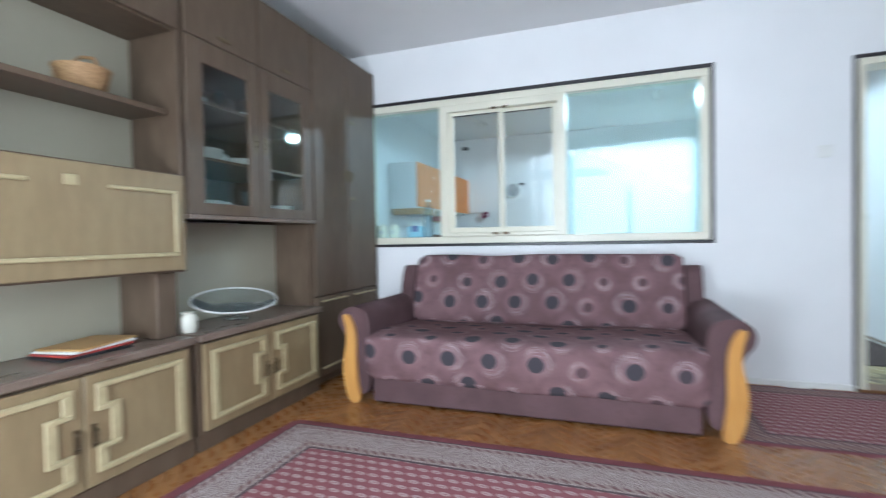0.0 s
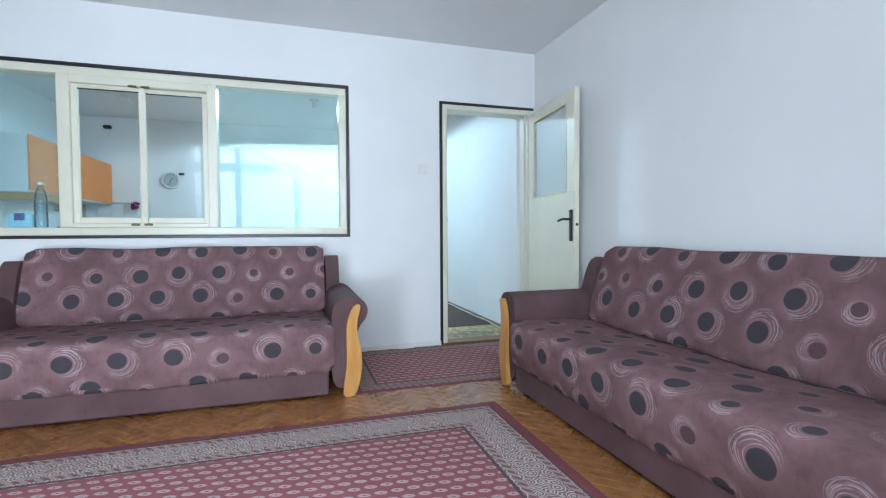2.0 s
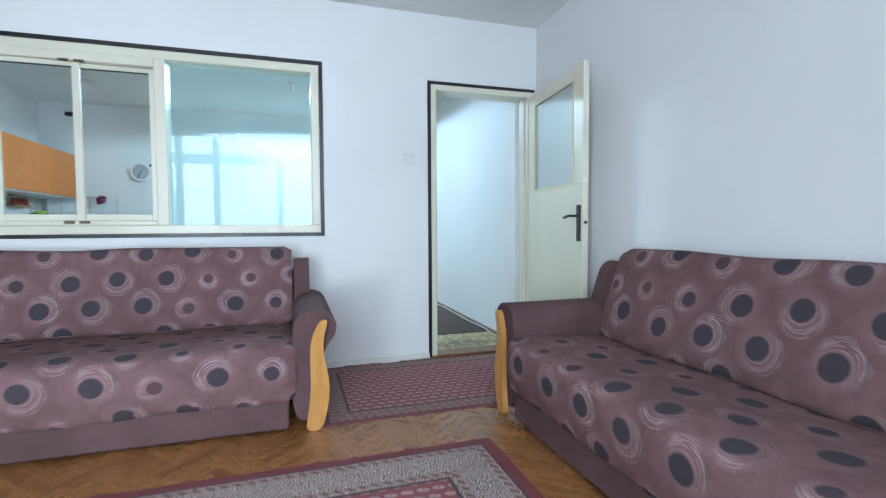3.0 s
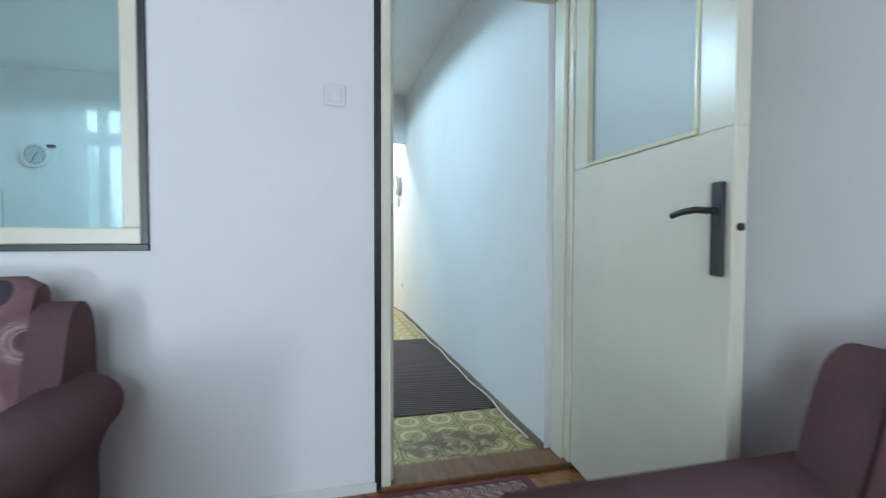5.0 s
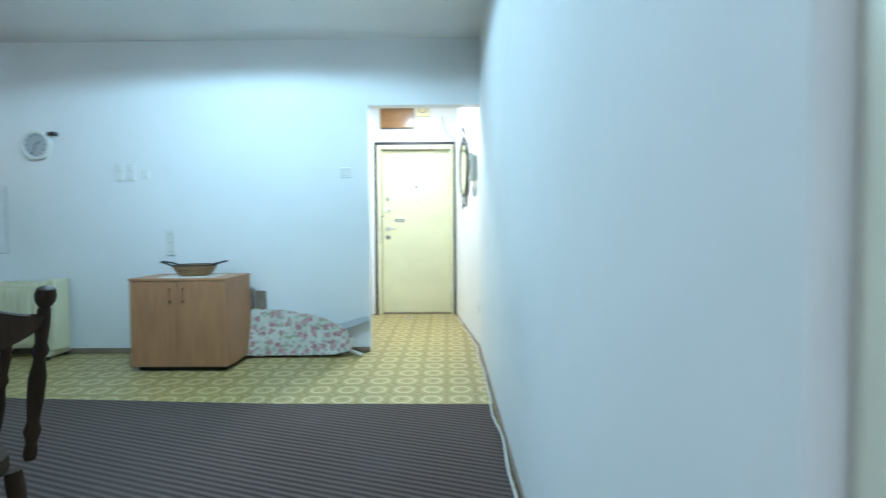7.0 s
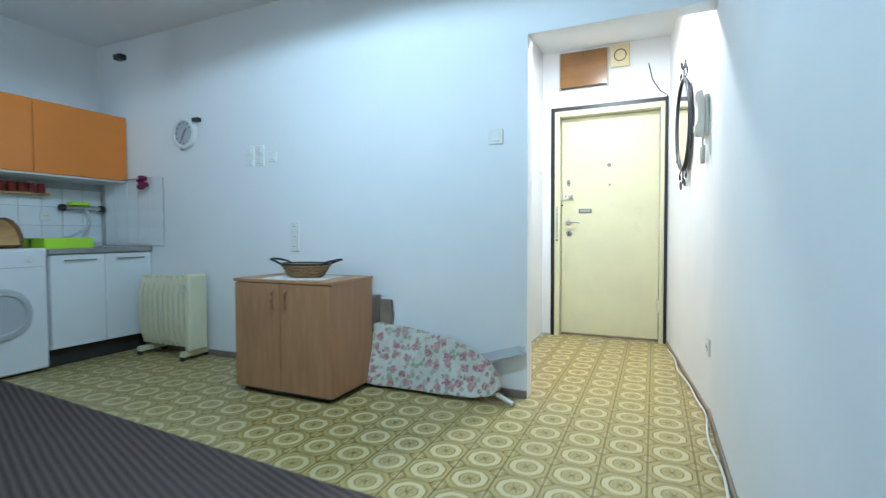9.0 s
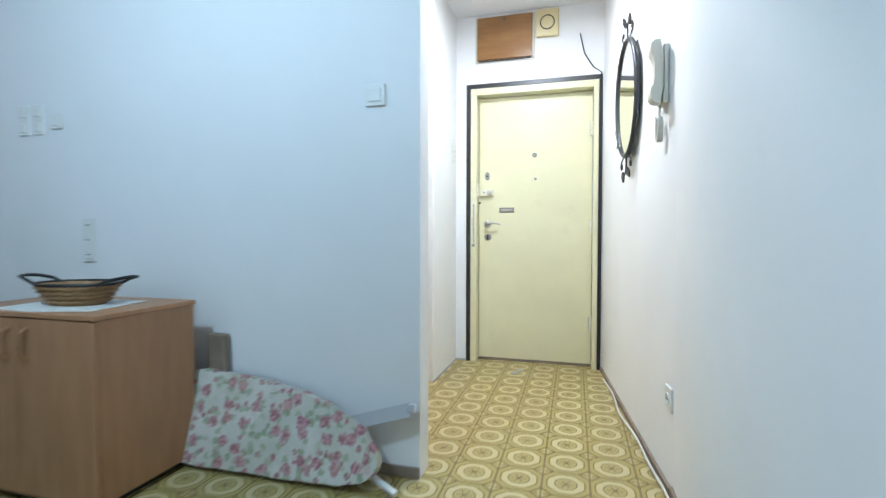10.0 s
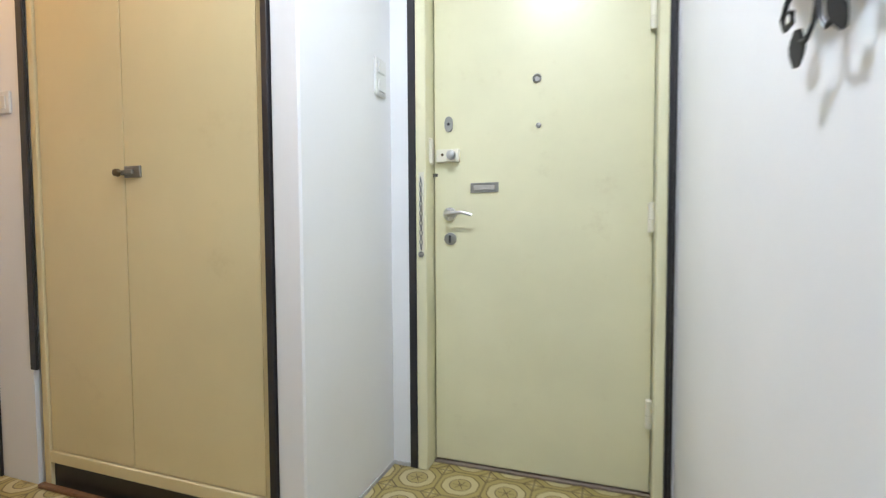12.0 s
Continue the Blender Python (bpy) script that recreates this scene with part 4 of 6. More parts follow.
def crockery(kind, x, y, z, k=1.0):
    if kind == "cup":
        bm = lathe([(0.020 * k, 0), (0.030 * k, 0.01), (0.038 * k, 0.06 * k), (0.035 * k, 0.06 * k), (0.026 * k, 0.012)], 16)
        tube([(0.034 * k, 0, 0.05 * k), (0.055 * k, 0, 0.045 * k), (0.055 * k, 0, 0.025 * k), (0.030 * k, 0, 0.018 * k)], 0.004, 6, bm)
        return tagged(part("cup", bm, PLASTIC, None, "", True, pose(x, y, z)), "white porcelain cup inside the glazed cabinet", "cup")
    if kind == "glass":
        bm = lathe([(0.028 * k, 0), (0.028 * k, 0.003), (0.004, 0.008), (0.004, 0.06 * k), (0.030 * k, 0.09 * k), (0.032 * k, 0.14 * k), (0.029 * k, 0.14 * k), (0.006, 0.075 * k)], 16)
        return tagged(part("wine_glass", bm, BOTTLE, None, "", True, pose(x, y, z)), "stemmed drinking glass inside the glazed cabinet", "glass")
    bm = lathe([(0.05 * k, 0), (0.08 * k, 0.03), (0.095 * k, 0.06 * k), (0.09 * k, 0.06 * k), (0.05 * k, 0.012)], 20)
    return tagged(part("bowl", bm, PLASTIC, None, "", True, pose(x, y, z)), "pale porcelain bowl inside the glazed cabinet", "bowl")


rr = random.Random(4)
for zz, kinds in ((1.166, ("glass", "bowl", "cup", "glass", "cup", "bowl")), (1.436, ("cup", "bowl", "cup", "bowl", "cup")), (1.716, ("glass", "cup", "glass", "cup", "glass"))):
    for i, kd in enumerate(kinds):
        crockery(kd, XF - 0.175 - 0.05 * rr.random(), -1.82 + i * 0.155 + 0.02 * rr.random(), zz, 0.9 + 0.3 * rr.random())

# open shelf module with writing flap
s = thing("secretary_cabinet", "brown wall-unit shelf module with a closed writing flap", "cabinet", group="wall unit")
ya, yb = -2.95, -1.95
for nm, b in (("side_panel", (XL + 0.01, XF - 0.002, ya, ya + 0.022, 0.87, 2.39)), ("side_panel", (XL + 0.01, XF - 0.002, yb - 0.022, yb, 0.87, 2.39)),
              ("bottom_panel", (XL + 0.01, XF - 0.03, ya + 0.022, yb - 0.022, 0.87, 0.895)), ("shelf", (XL + 0.01, XF - 0.002, ya + 0.022, yb - 0.022, 1.295, 1.32)),
              ("shelf", (-3.599, XF - 0.06, ya + 0.022, yb - 0.022, 1.60, 1.625)), ("top_box", (XL + 0.01, XF - 0.022, ya + 0.022, yb - 0.022, 1.98, 2.39))):
    part(nm, box(*b, bevel=0.002), UNIT, s)
for y0, y1, sd in ((ya, -2.45, 1), (-2.45, yb, -1)):
    unit_door(s, XF, y0, y1, 1.985, 2.39, sd, UNIT, False, False)
for y0, y1, z0, z1 in ((ya + 0.022, yb - 0.022, 0.567, 0.868), (ya + 0.022, yb - 0.022, 1.322, 1.978), (yb, -0.957, 0.567, 1.115), (-3.97, ya, 0.567, 2.388)):
    part("back_panel", box(-3.606, -3.600, y0, y1, z0, z1), BACKING, s, "beige back panel")
fl = part("writing_flap", box(XF - 0.02, XF + 0.002, ya + 0.003, yb - 0.003, 0.88, 1.315, 0.003), UNIT_D, s, "tan writing flap with pale moulding")
bm = bmesh.new()
for b in ((XF + 0.002, XF + 0.016, ya + 0.06, yb - 0.05, 0.945, 0.962), (XF + 0.002, XF + 0.016, yb - 0.065, yb - 0.048, 0.962, 1.24), (XF + 0.002, XF + 0.016, ya + 0.05, ya + 0.067, 0.962, 1.24),
          (XF + 0.002, XF + 0.016, ya + 0.067, ya + 0.36, 1.225, 1.24), (XF + 0.002, XF + 0.016, yb - 0.36, yb - 0.065, 1.225, 1.24)):
    box(*b, bevel=0.004, bm=bm)
part("moulding", bm, UNIT_L, fl)
part("lock_plate", box(XF + 0.002, XF + 0.008, -2.475, -2.425, 1.225, 1.265, 0.003), UNIT_L, fl)
part("upright", box(-3.598, XF - 0.06, yb - 0.11, yb - 0.005, 0.566, 0.868, 0.004), UNIT, s, "short upright panel under the flap")
part("side_panel", box(XL + 0.01, XF - 0.03, -0.955, -0.930, 0.567, 1.115, 0.002), UNIT, w)

# things on the unit
b = lathe([(0.07, 0), (0.085, 0.02), (0.10, 0.09), (0.105, 0.10), (0.095, 0.10), (0.08, 0.02)], 20)
tube([(-0.10, 0, 0.09), (-0.07, 0, 0.135), (0, 0, 0.15), (0.07, 0, 0.135), (0.10, 0, 0.09)], 0.007, 6, b)
tagged(part("wicker_basket", b, WICKER, None, "", True, pose(-3.47, -2.28, 1.625)), "small wicker basket with a hoop handle on the shelf", "basket")
pt = thing("platter", "large oval clear glass platter with a pale rim, propped up", "platter", pose(-3.445, -1.49, 0.566, 0, 0, 0))
tilt = pose(0, 0, 0.105, 0, 25, 0) @ Matrix.Diagonal((0.46, 1.0, 1.0, 1.0))
b = lathe([(0.16, -0.034), (0.18, -0.030), (0.295, 0.0), (0.300, 0.004), (0.293, 0.006), (0.178, -0.024)], 40, m=tilt)
part("dish", b, CLEARDISH, pt, "", True)
# White tube round the edge: the clear glass rim's glint as colour.
b = tube([(0.138 * math.cos(i * math.pi / 24), 0.300 * math.sin(i * math.pi / 24), 0.005) for i in range(49)], 0.005, 8, m=pose(0, 0, 0.105, 0, 25, 0))
part("rim", b, LACE, pt, "white rim standing for the glint of the glass edge", True)
part("stand", lathe([(0.06, 0.0), (0.06, 0.010), (0.022, 0.022), (0.022, 0.085)], 20), CLEARDISH, pt, "", True)
mag = thing("magazine_stack", "small pile of magazines lying in the niche", "magazines", pose(-3.45, -2.33, 0.566, 0, 0, 6))
for i, (mt, dz) in enumerate(((DARK, 0.0), (RED, 0.012), (PLASTIC, 0.022), (BREAD, 0.030))):
    part("magazine", box(-0.10, 0.10, -0.14, 0.14, dz, dz + 0.009, 0.002), mt, mag, m=pose(0, 0.01 * i, 0, 0, 0, i * 5 - 7))
b = lathe([(0.03, 0), (0.042, 0.03), (0.040, 0.07), (0.028, 0.09), (0.032, 0.10), (0.022, 0.10)], 16)
tagged(part("vase", b, AGED, None, "", True, pose(-3.38, -1.88, 0.566)), "small white vase at the cabinet's edge", "vase")


# ---------- rear window of the living room ----------
rw = thing("window_2", "white balcony door and wide window behind sheer curtains", "window", kind="structure")
bm = bmesh.new()
xs = (-2.78, -2.55, -2.05, -1.15, -0.22)
for x in xs:
    box(max(-2.78, x - 0.045), min(-0.22, x + 0.045), YR - 0.10, YR - 0.03, 0.85, 2.42, 0.004, bm)
for xa, xb in ((-2.78, -2.735), (-2.595, -2.505), (-2.095, -2.052)):
    box(xa, xb, YR - 0.10, YR - 0.03, 0.0, 0.85, 0.004, bm)
for xa, xb in ((-2.735, -2.595), (-2.505, -2.095)):
    box(xa, xb, YR - 0.098, YR - 0.032, 0.0, 0.16, 0.004, bm)
for xa, xb in zip(xs, xs[1:]):
    for z0, z1 in ((0.85, 0.92), (1.96, 2.10), (2.36, 2.42)):
        box(xa + 0.045, xb - 0.045, YR - 0.098, YR - 0.032, z0, z1, 0.004, bm)
part("window_frame", bm, WHITE, rw)
for xa, xb in zip(xs, xs[1:]):
    for z0, z1 in ((0.92, 1.96), (2.10, 2.36)):
        part("pane", box(xa + 0.045, xb - 0.045, YR - 0.068, YR - 0.064, z0, z1), PANE, rw).visible_shadow = False
for xa, xb in ((-2.735, -2.595), (-2.505, -2.095)):
    part("pane", box(xa, xb, YR - 0.068, YR - 0.064, 0.16, 0.85), PANE, rw).visible_shadow = False
part("door_handle", tube([(-2.05, YR - 0.03, 1.15), (-2.05, YR + 0.02, 1.15), (-2.16, YR + 0.02, 1.15)], 0.009, 8), OLDMETAL, rw, "grey balcony door handle", True)
part("window_sill", box(-2.0, -0.17, YR, YR + 0.12, 0.81, 0.845, 0.006), WHITE, rw)
backdrop = emitter("bright overcast daylight", (0.80, 0.92, 1.0), 3.0)
bm = bmesh.new()
box(-14, 10, -16.02, -16.0, -6, 12, bm=bm)
tagged(part("backdrop", bm, backdrop), "bright hazy daylight outside the window", "backdrop", "", "structure")


def curtain(x0, x1, label):
    b = bmesh.new()
    n = int((x1 - x0) / 0.012)
    rows = [[b.verts.new((x0 + (x1 - x0) * i / n, YR + 0.05 + 0.018 * math.sin(i * 0.9) + 0.006 * math.sin(i * 0.23), z)) for i in range(n + 1)] for z in (0.3, 1.4, 2.46)]
    for a, c in zip(rows, rows[1:]):
        for i in range(n):
            b.faces.new((a[i], a[i + 1], c[i + 1], c[i]))
    return tagged(part("curtain", b, SHEER, None, "", True), label, "curtain")


curtain(-1.98, -0.15, "thin white sheer curtain beside the window")
curtain(-3.10, -2.66, "thin white sheer curtain drawn aside")
tagged(part("curtain_rail", tube([(-3.15, YR + 0.05, 2.47), (-0.10, YR + 0.05, 2.47)], 0.012), PLASTIC), "white curtain rail above the window", "rail")
tagged(part("curtain_bracket", box(-1.9, -1.86, YR, YR + 0.06, 2.455, 2.485), PLASTIC), "white bracket of the curtain rail", "bracket")

# ---------- kitchen: wall cabinets and base run along the left wall ----------
XU, XC = -3.575, -3.30


def upper_cabinet(y0, y1, label):
    u = thing("wall_cabinet", label, "cabinet", group="orange wall cabinets")
    part("carcass", box(XL + 0.001, XU - 0.02, y0, y1, 1.375, 1.925, 0.002), WHITE, u)
    part("door", box(XU - 0.018, XU, y0 + 0.002, y1 - 0.002, 1.39, 1.92, 0.003), ORANGE, u, "flat orange laminate door")
    return u


ys = [1.57, 2.10, 2.67, 3.02, 3.688]
for a, c in zip(ys, ys[1:]):
    upper_cabinet(a, c, "orange laminate wall cabinet with white body")


def base_unit(y0, y1, label, doors=2):
    u = thing("kitchen_base_cabinet", label, "cabinet", group="kitchen base cabinets")
    part("carcass", box(XL + 0.001, XC - 0.02, y0, y1, 0.13, 0.80, 0.002), WHITE, u)
    part("plinth", box(XL + 0.05, XC - 0.07, y0 + 0.01, y1 - 0.01, 0.0, 0.13), RECESS_SHADE, u, "dark recessed plinth")
    wd = (y1 - y0) / doors
    for i in range(doors):
        a = y0 + i * wd
        d = part("door", box(XC - 0.018, XC, a + 0.002, a + wd - 0.002, 0.135, 0.795, 0.003), WHITE, u)
        bm = tube([(XC, a + wd * 0.25, 0.755), (XC + 0.02, a + wd * 0.25, 0.755), (XC + 0.02, a + wd * 0.8, 0.755), (XC, a + wd * 0.8, 0.755)], 0.005, 8)
        part("handle", bm, OLDMETAL, d, "grey metal bar handle", True)
    return u


base_unit(2.965, 3.69, "white laminate sink cabinet with bar handles")
wt_ = thing("worktop", "speckled grey worktop with a steel sink", "worktop")
part("slab", box(XL + 0.001, XC + 0.015, 2.955, 3.692, 0.802, 0.838, 0.004), WORKTOP, wt_)
bm = bmesh.new()
for b in ((-3.80, -3.38, 3.26, 3.29, 0.838, 0.848), (-3.80, -3.38, 3.62, 3.65, 0.838, 0.848), (-3.80, -3.77, 3.29, 3.62, 0.838, 0.848), (-3.41, -3.38, 3.29, 3.62, 0.838, 0.848), (-3.77, -3.41, 3.29, 3.62, 0.8385, 0.840)):
    box(*b, bevel=0.002, bm=bm)
part("sink", bm, STEEL, wt_, "shallow steel sink rim")
wm = thing("washing_machine", "white front-loading washing machine under the counter line", "appliance")
part("body", box(XL + 0.02, XC, 2.43, 2.95, 0.02, 0.845, 0.01), WHITE, wm)
part("panel", box(XC, XC + 0.006, 2.44, 2.94, 0.72, 0.83, 0.003), WHITE, wm)
part("door_ring", lathe([(0.17, 0), (0.16, 0.02), (0.13, 0.025), (0.12, 0.01)], 28, m=pose(XC, 2.69, 0.42, 0, 90, 0)), GREY, wm, "", True)
part("dial", lathe([(0.022, 0), (0.02, 0.02)], 16, m=pose(XC + 0.006, 2.85, 0.775, 0, 90, 0)), PLASTIC, wm, "", True)
part("foot", box(XL + 0.05, XC - 0.05, 2.46, 2.92, 0, 0.02), DARK, wm)
bc = thing("sideboard", "brown veneered low sideboard by the washing machine", "cabinet")
part("body", box(XL + 0.02, XC - 0.02, 1.65, 2.40, 0.05, 0.83, 0.003), BROWNWOOD, bc)
part("top", box(XL + 0.01, XC, 1.64, 2.415, 0.83, 0.858, 0.004), BROWNWOOD, bc)
part("plinth", box(XL + 0.05, XC - 0.06, 1.68, 2.38, 0, 0.05), RECESS_SHADE, bc)
for a in (1.66, 2.03):
    d = part("door", box(XC - 0.02, XC - 0.002, a, a + 0.36, 0.07, 0.60, 0.003), BROWNWOOD, bc)
    part("knob", lathe([(0.006, 0), (0.012, 0.02), (0.006, 0.028)], 12, m=pose(XC - 0.002, a + 0.05, 0.4, 0, 90, 0)), BRASS, d, "", True)
    d = part("drawer", box(XC - 0.02, XC - 0.002, a, a + 0.36, 0.62, 0.81, 0.003), BROWNWOOD, bc)
    part("knob", lathe([(0.006, 0), (0.012, 0.02), (0.006, 0.028)], 12, m=pose(XC - 0.002, a + 0.18, 0.72, 0, 90, 0)), BRASS, d, "", True)
bb = thing("bread_box", "pine bread box with a roll front on the appliance", "bread box", pose(-3.60, 2.66, 0.845))
part("body", prism(smooth_poly([(-0.15, 0.0), (-0.15, 0.20), (-0.02, 0.20), (0.13, 0.10), (0.15, 0.0)], 1), -0.21, 0.21, 'y', 0.004), BREAD, bb)
for sy in (-0.225, 0.21):
    part("side", prism(smooth_poly([(-0.16, 0.0), (-0.16, 0.215), (0.0, 0.215), (0.15, 0.12), (0.165, 0.0)], 1), sy, sy + 0.015, 'y', 0.003), BROWNWOOD, bb)
part("handle", box(0.135, 0.155, -0.06, 0.06, 0.075, 0.092, 0.004), BROWNWOOD, bb)
tagged(part("cup_set", lathe([(0.03, 0), (0.035, 0.07), (0.031, 0.07), (0.027, 0.01)], 16), BOTTLE, None, "", True, pose(-3.55, 3.00, 0.838)), "small clear drinking glass on the worktop", "glass")
dr_ = thing("dish_rack", "lime green plastic dish rack on the worktop", "dish rack", pose(-3.52, 3.13, 0.838))
bm = bmesh.new()
for b in ((-0.15, 0.15, -0.16, -0.15, 0, 0.075), (-0.15, 0.15, 0.15, 0.16, 0, 0.075), (-0.15, -0.14, -0.15, 0.15, 0, 0.075), (0.14, 0.15, -0.15, 0.15, 0, 0.075), (-0.14, 0.14, -0.15, 0.15, 0, 0.008)):
    box(*b, bevel=0.003, bm=bm)
part("tray", bm, LIME, dr_)
sr = thing("spice_shelf", "small hanging rack of red-lidded spice jars", "rack", pose(XL, 3.09, 1.25))
part("board", box(0.0, 0.09, -0.17, 0.17, 0.0, 0.015, 0.002), BREAD, sr)
part("back", box(0.0, 0.012, -0.17, 0.17, 0.015, 0.10, 0.002), AGED, sr)
for i in range(5):
    j = part("jar", lathe([(0.024, 0), (0.026, 0.005), (0.026, 0.05), (0.022, 0.056)], 14, m=pose(0.05, -0.13 + 0.065 * i, 0.015)), RED, sr, "", True)
    part("lid", lathe([(0.025, 0), (0.025, 0.018), (0.02, 0.02)], 14, m=pose(0.05, -0.13 + 0.065 * i, 0.071)), RED, j, "red lid", True)
tap = thing("wall_tap", "chrome wall-mounted mixer tap with a hose", "tap", pose(XL + 0.012, 3.50, 1.16))
bm = tube([(0.06, -0.14, 0), (0.06, 0.14, 0)], 0.018, 12)
tube([(0.0, -0.075, 0), (0.06, -0.075, 0)], 0.022, 12, bm)
tube([(0.0, 0.075, 0), (0.06, 0.075, 0)], 0.022, 12, bm)
part("body", bm, STEEL, tap, "", True)
for y in (-0.15, 0.15):
    part("valve", lathe([(0.026, -0.02), (0.03, 0), (0.026, 0.02)], 12, m=pose(0.06, y, 0, 90, 0, 0)), DARK, tap, "", True)
part("hose", tube([(0.07, 0.02, -0.01), (0.10, 0.03, -0.10), (0.13, -0.02, -0.18), (0.15, -0.14, -0.24), (0.17, -0.28, -0.27)], 0.011, 8), GREY, tap, "grey rubber hose", True)
part("shelf", box(0.04, 0.12, -0.11, 0.03, 0.02, 0.05, 0.004), LIME, tap, "yellow-green soap dish")
switch_plate("power_socket", "white double socket on the tiles", pose(XL + 0.009, 3.26, 1.09, 0, 0, 90), 0.075, 0.075, dotted=True)

fl_ = thing("artificial_flower", "magenta fabric rosette on the end of a rail", "decoration", pose(-3.29, YB - 0.065, 1.35))
rr = random.Random(9)
for i in range(14):
    a, e = rr.random() * 6.28, rr.random() * 3 - 1.5
    bm = lathe([(0.006, 0), (0.026, 0.012), (0.030, 0.022), (0.012, 0.018)], 10, m=pose(0.035 * math.cos(a), -0.012 + 0.01 * rr.random(), 0.035 * math.sin(a), 60 + 40 * e, 20 * e, math.degrees(a)))
    part("petal", bm, MAGENTA, fl_, "", True)
part("rail", tube([(-0.30, 0.035, 0.05), (-0.10, 0.035, 0.05), (0.0, 0.03, 0.02)], 0.006, 8), STEEL, fl_, "", True)
part("bracket", box(-0.29, -0.27, 0.030, 0.056, 0.04, 0.06), STEEL, fl_)

# clock, camera-like box and corner details
ck = thing("wall_clock", "round white wall clock with a grey dial", "clock", pose(-2.855, YB, 1.73))
part("case", lathe([(0.12, 0), (0.125, 0.015), (0.118, 0.035), (0.098, 0.036), (0.095, 0.024)], 36, m=pose(0, 0, 0, 90, 0, 0)), PLASTIC, ck, "", True)
part("dial", lathe([(0.096, 0), (0.096, 0.026)], 36, m=pose(0, 0, 0, 90, 0, 0)), GREY, ck, "", True)
for a, l in ((50, 0.05), (200, 0.075)):
    part("clock_hand", box(-0.004, 0.004, -0.030, -0.027, -0.01, l, 0.001), DARK, ck, m=pose(0, 0, 0, 0, a, 0))
for i in range(12):
    part("hour_mark", box(-0.003, 0.003, -0.0285, -0.0265, 0.074, 0.088), DARK, ck, m=pose(0, 0, 0, 0, i * 30, 0))
part("bracket", box(0.105, 0.17, -0.04, 0.0, 0.075, 0.105, 0.004), DARK, ck, "small dark clip beside the clock")
tagged(part("corner_sensor", box(-3.65, -3.56, YB - 0.06, YB, 2.405, 2.45, 0.006), DARK), "small dark box fixed high on the wall", "sensor")

# oil radiator
rd = thing("oil_radiator", "cream enamel oil radiator standing by the wall", "radiator", pose(-2.93, 3.565, 0))
for i in range(9):
    x = -0.24 + 0.058 * i
    pl = smooth_poly([(-0.075, 0.09), (-0.075, 0.62), (0.075, 0.62), (0.075, 0.09)], 1)
    part("fin", prism(pl, x, x + 0.040, 'x', 0.010), RAD, rd, "", True)
part("core", box(-0.25, 0.27, -0.05, 0.05, 0.12, 0.60, 0.01), RAD, rd)
part("control_box", box(0.275, 0.335, -0.08, 0.08, 0.07, 0.64, 0.012), RAD, rd, "cream control housing")
part("dial", lathe([(0.02, 0), (0.018, 0.015)], 14, m=pose(0.305, -0.08, 0.55, 90, 0, 0)), AGED, rd, "", True)
for x in (-0.20, 0.28):
    part("foot", box(x - 0.02, x + 0.02, -0.11, 0.11, 0.03, 0.07, 0.004), RAD, rd)
    for y in (-0.10, 0.10):
        part("castor", lathe([(0.018, -0.01), (0.02, 0), (0.018, 0.01)], 12, m=pose(x, y, 0.018, 0, 90, 0)), DARK, rd, "", True)

# low beech cabinet
cb = thing("low_cabinet", "beech laminate cabinet with two doors beside the ironing board", "cabinet")
CX0, CX1, CY0, CY1, CZ = -1.775, -1.08, 3.155, 3.58, 0.675
for nm, b in (("side_panel", (CX0, CX0 + 0.018, CY0 + 0.02, CY1, 0.03, CZ - 0.018)), ("side_panel", (CX1 - 0.018, CX1, CY0 + 0.02, CY1, 0.03, CZ - 0.018)),
              ("back_panel", (CX0 + 0.018, CX1 - 0.018, CY1 - 0.01, CY1, 0.05, CZ - 0.018)), ("bottom_panel", (CX0 + 0.018, CX1 - 0.018, CY0 + 0.03, CY1 - 0.01, 0.05, 0.068))):
    part(nm, box(*b, bevel=0.001), BEECH, cb)
part("top", box(CX0 - 0.006, CX1 + 0.006, CY0 - 0.004, CY1 + 0.004, CZ - 0.018, CZ, 0.002), BEECH, cb)
mid = (CX0 + CX1) / 2
for a, c, hx in ((CX0, mid, mid - 0.045), (mid, CX1, mid + 0.045)):
    d = part("door", box(a + 0.002, c - 0.002, CY0, CY0 + 0.018, 0.035, CZ - 0.022, 0.0015), BEECH, cb)
    bm = tube([(hx, CY0, 0.62), (hx, CY0 - 0.022, 0.605), (hx, CY0 - 0.026, 0.565), (hx, CY0 - 0.022, 0.525), (hx, CY0, 0.51)], 0.0065, 8)
    part("handle", bm, BEECH, d, "curved wooden bow handle", True)
part("plinth", box(CX0 + 0.03, CX1 - 0.03, CY0 + 0.04, CY1 - 0.02, 0.0, 0.03), RECESS_SHADE, cb)
bm = prism([(-0.20, -0.13), (0.0, -0.17), (0.20, -0.13), (0.20, 0.13), (0.0, 0.17), (-0.20, 0.13)], 0, 0.003, 'z')
tagged(part("doily", bm, LACE, None, "", False, pose(-1.40, 3.33, CZ, 0, 0, 8)), "white lace doily on the low cabinet", "doily")
bk = thing("bread_basket", "oval wicker basket with dark iron loop handles", "basket", pose(-1.40, 3.35, CZ + 0.003, 0, 0, 6))
b = lathe([(0.10, 0), (0.105, 0.006), (0.15, 0.070), (0.155, 0.078), (0.148, 0.078), (0.10, 0.010)], 32)
bmesh.ops.scale(b, vec=(1.0, 0.72, 1.0), verts=b.verts)
part("bowl", b, WICKER, bk, "woven wicker bowl", True)
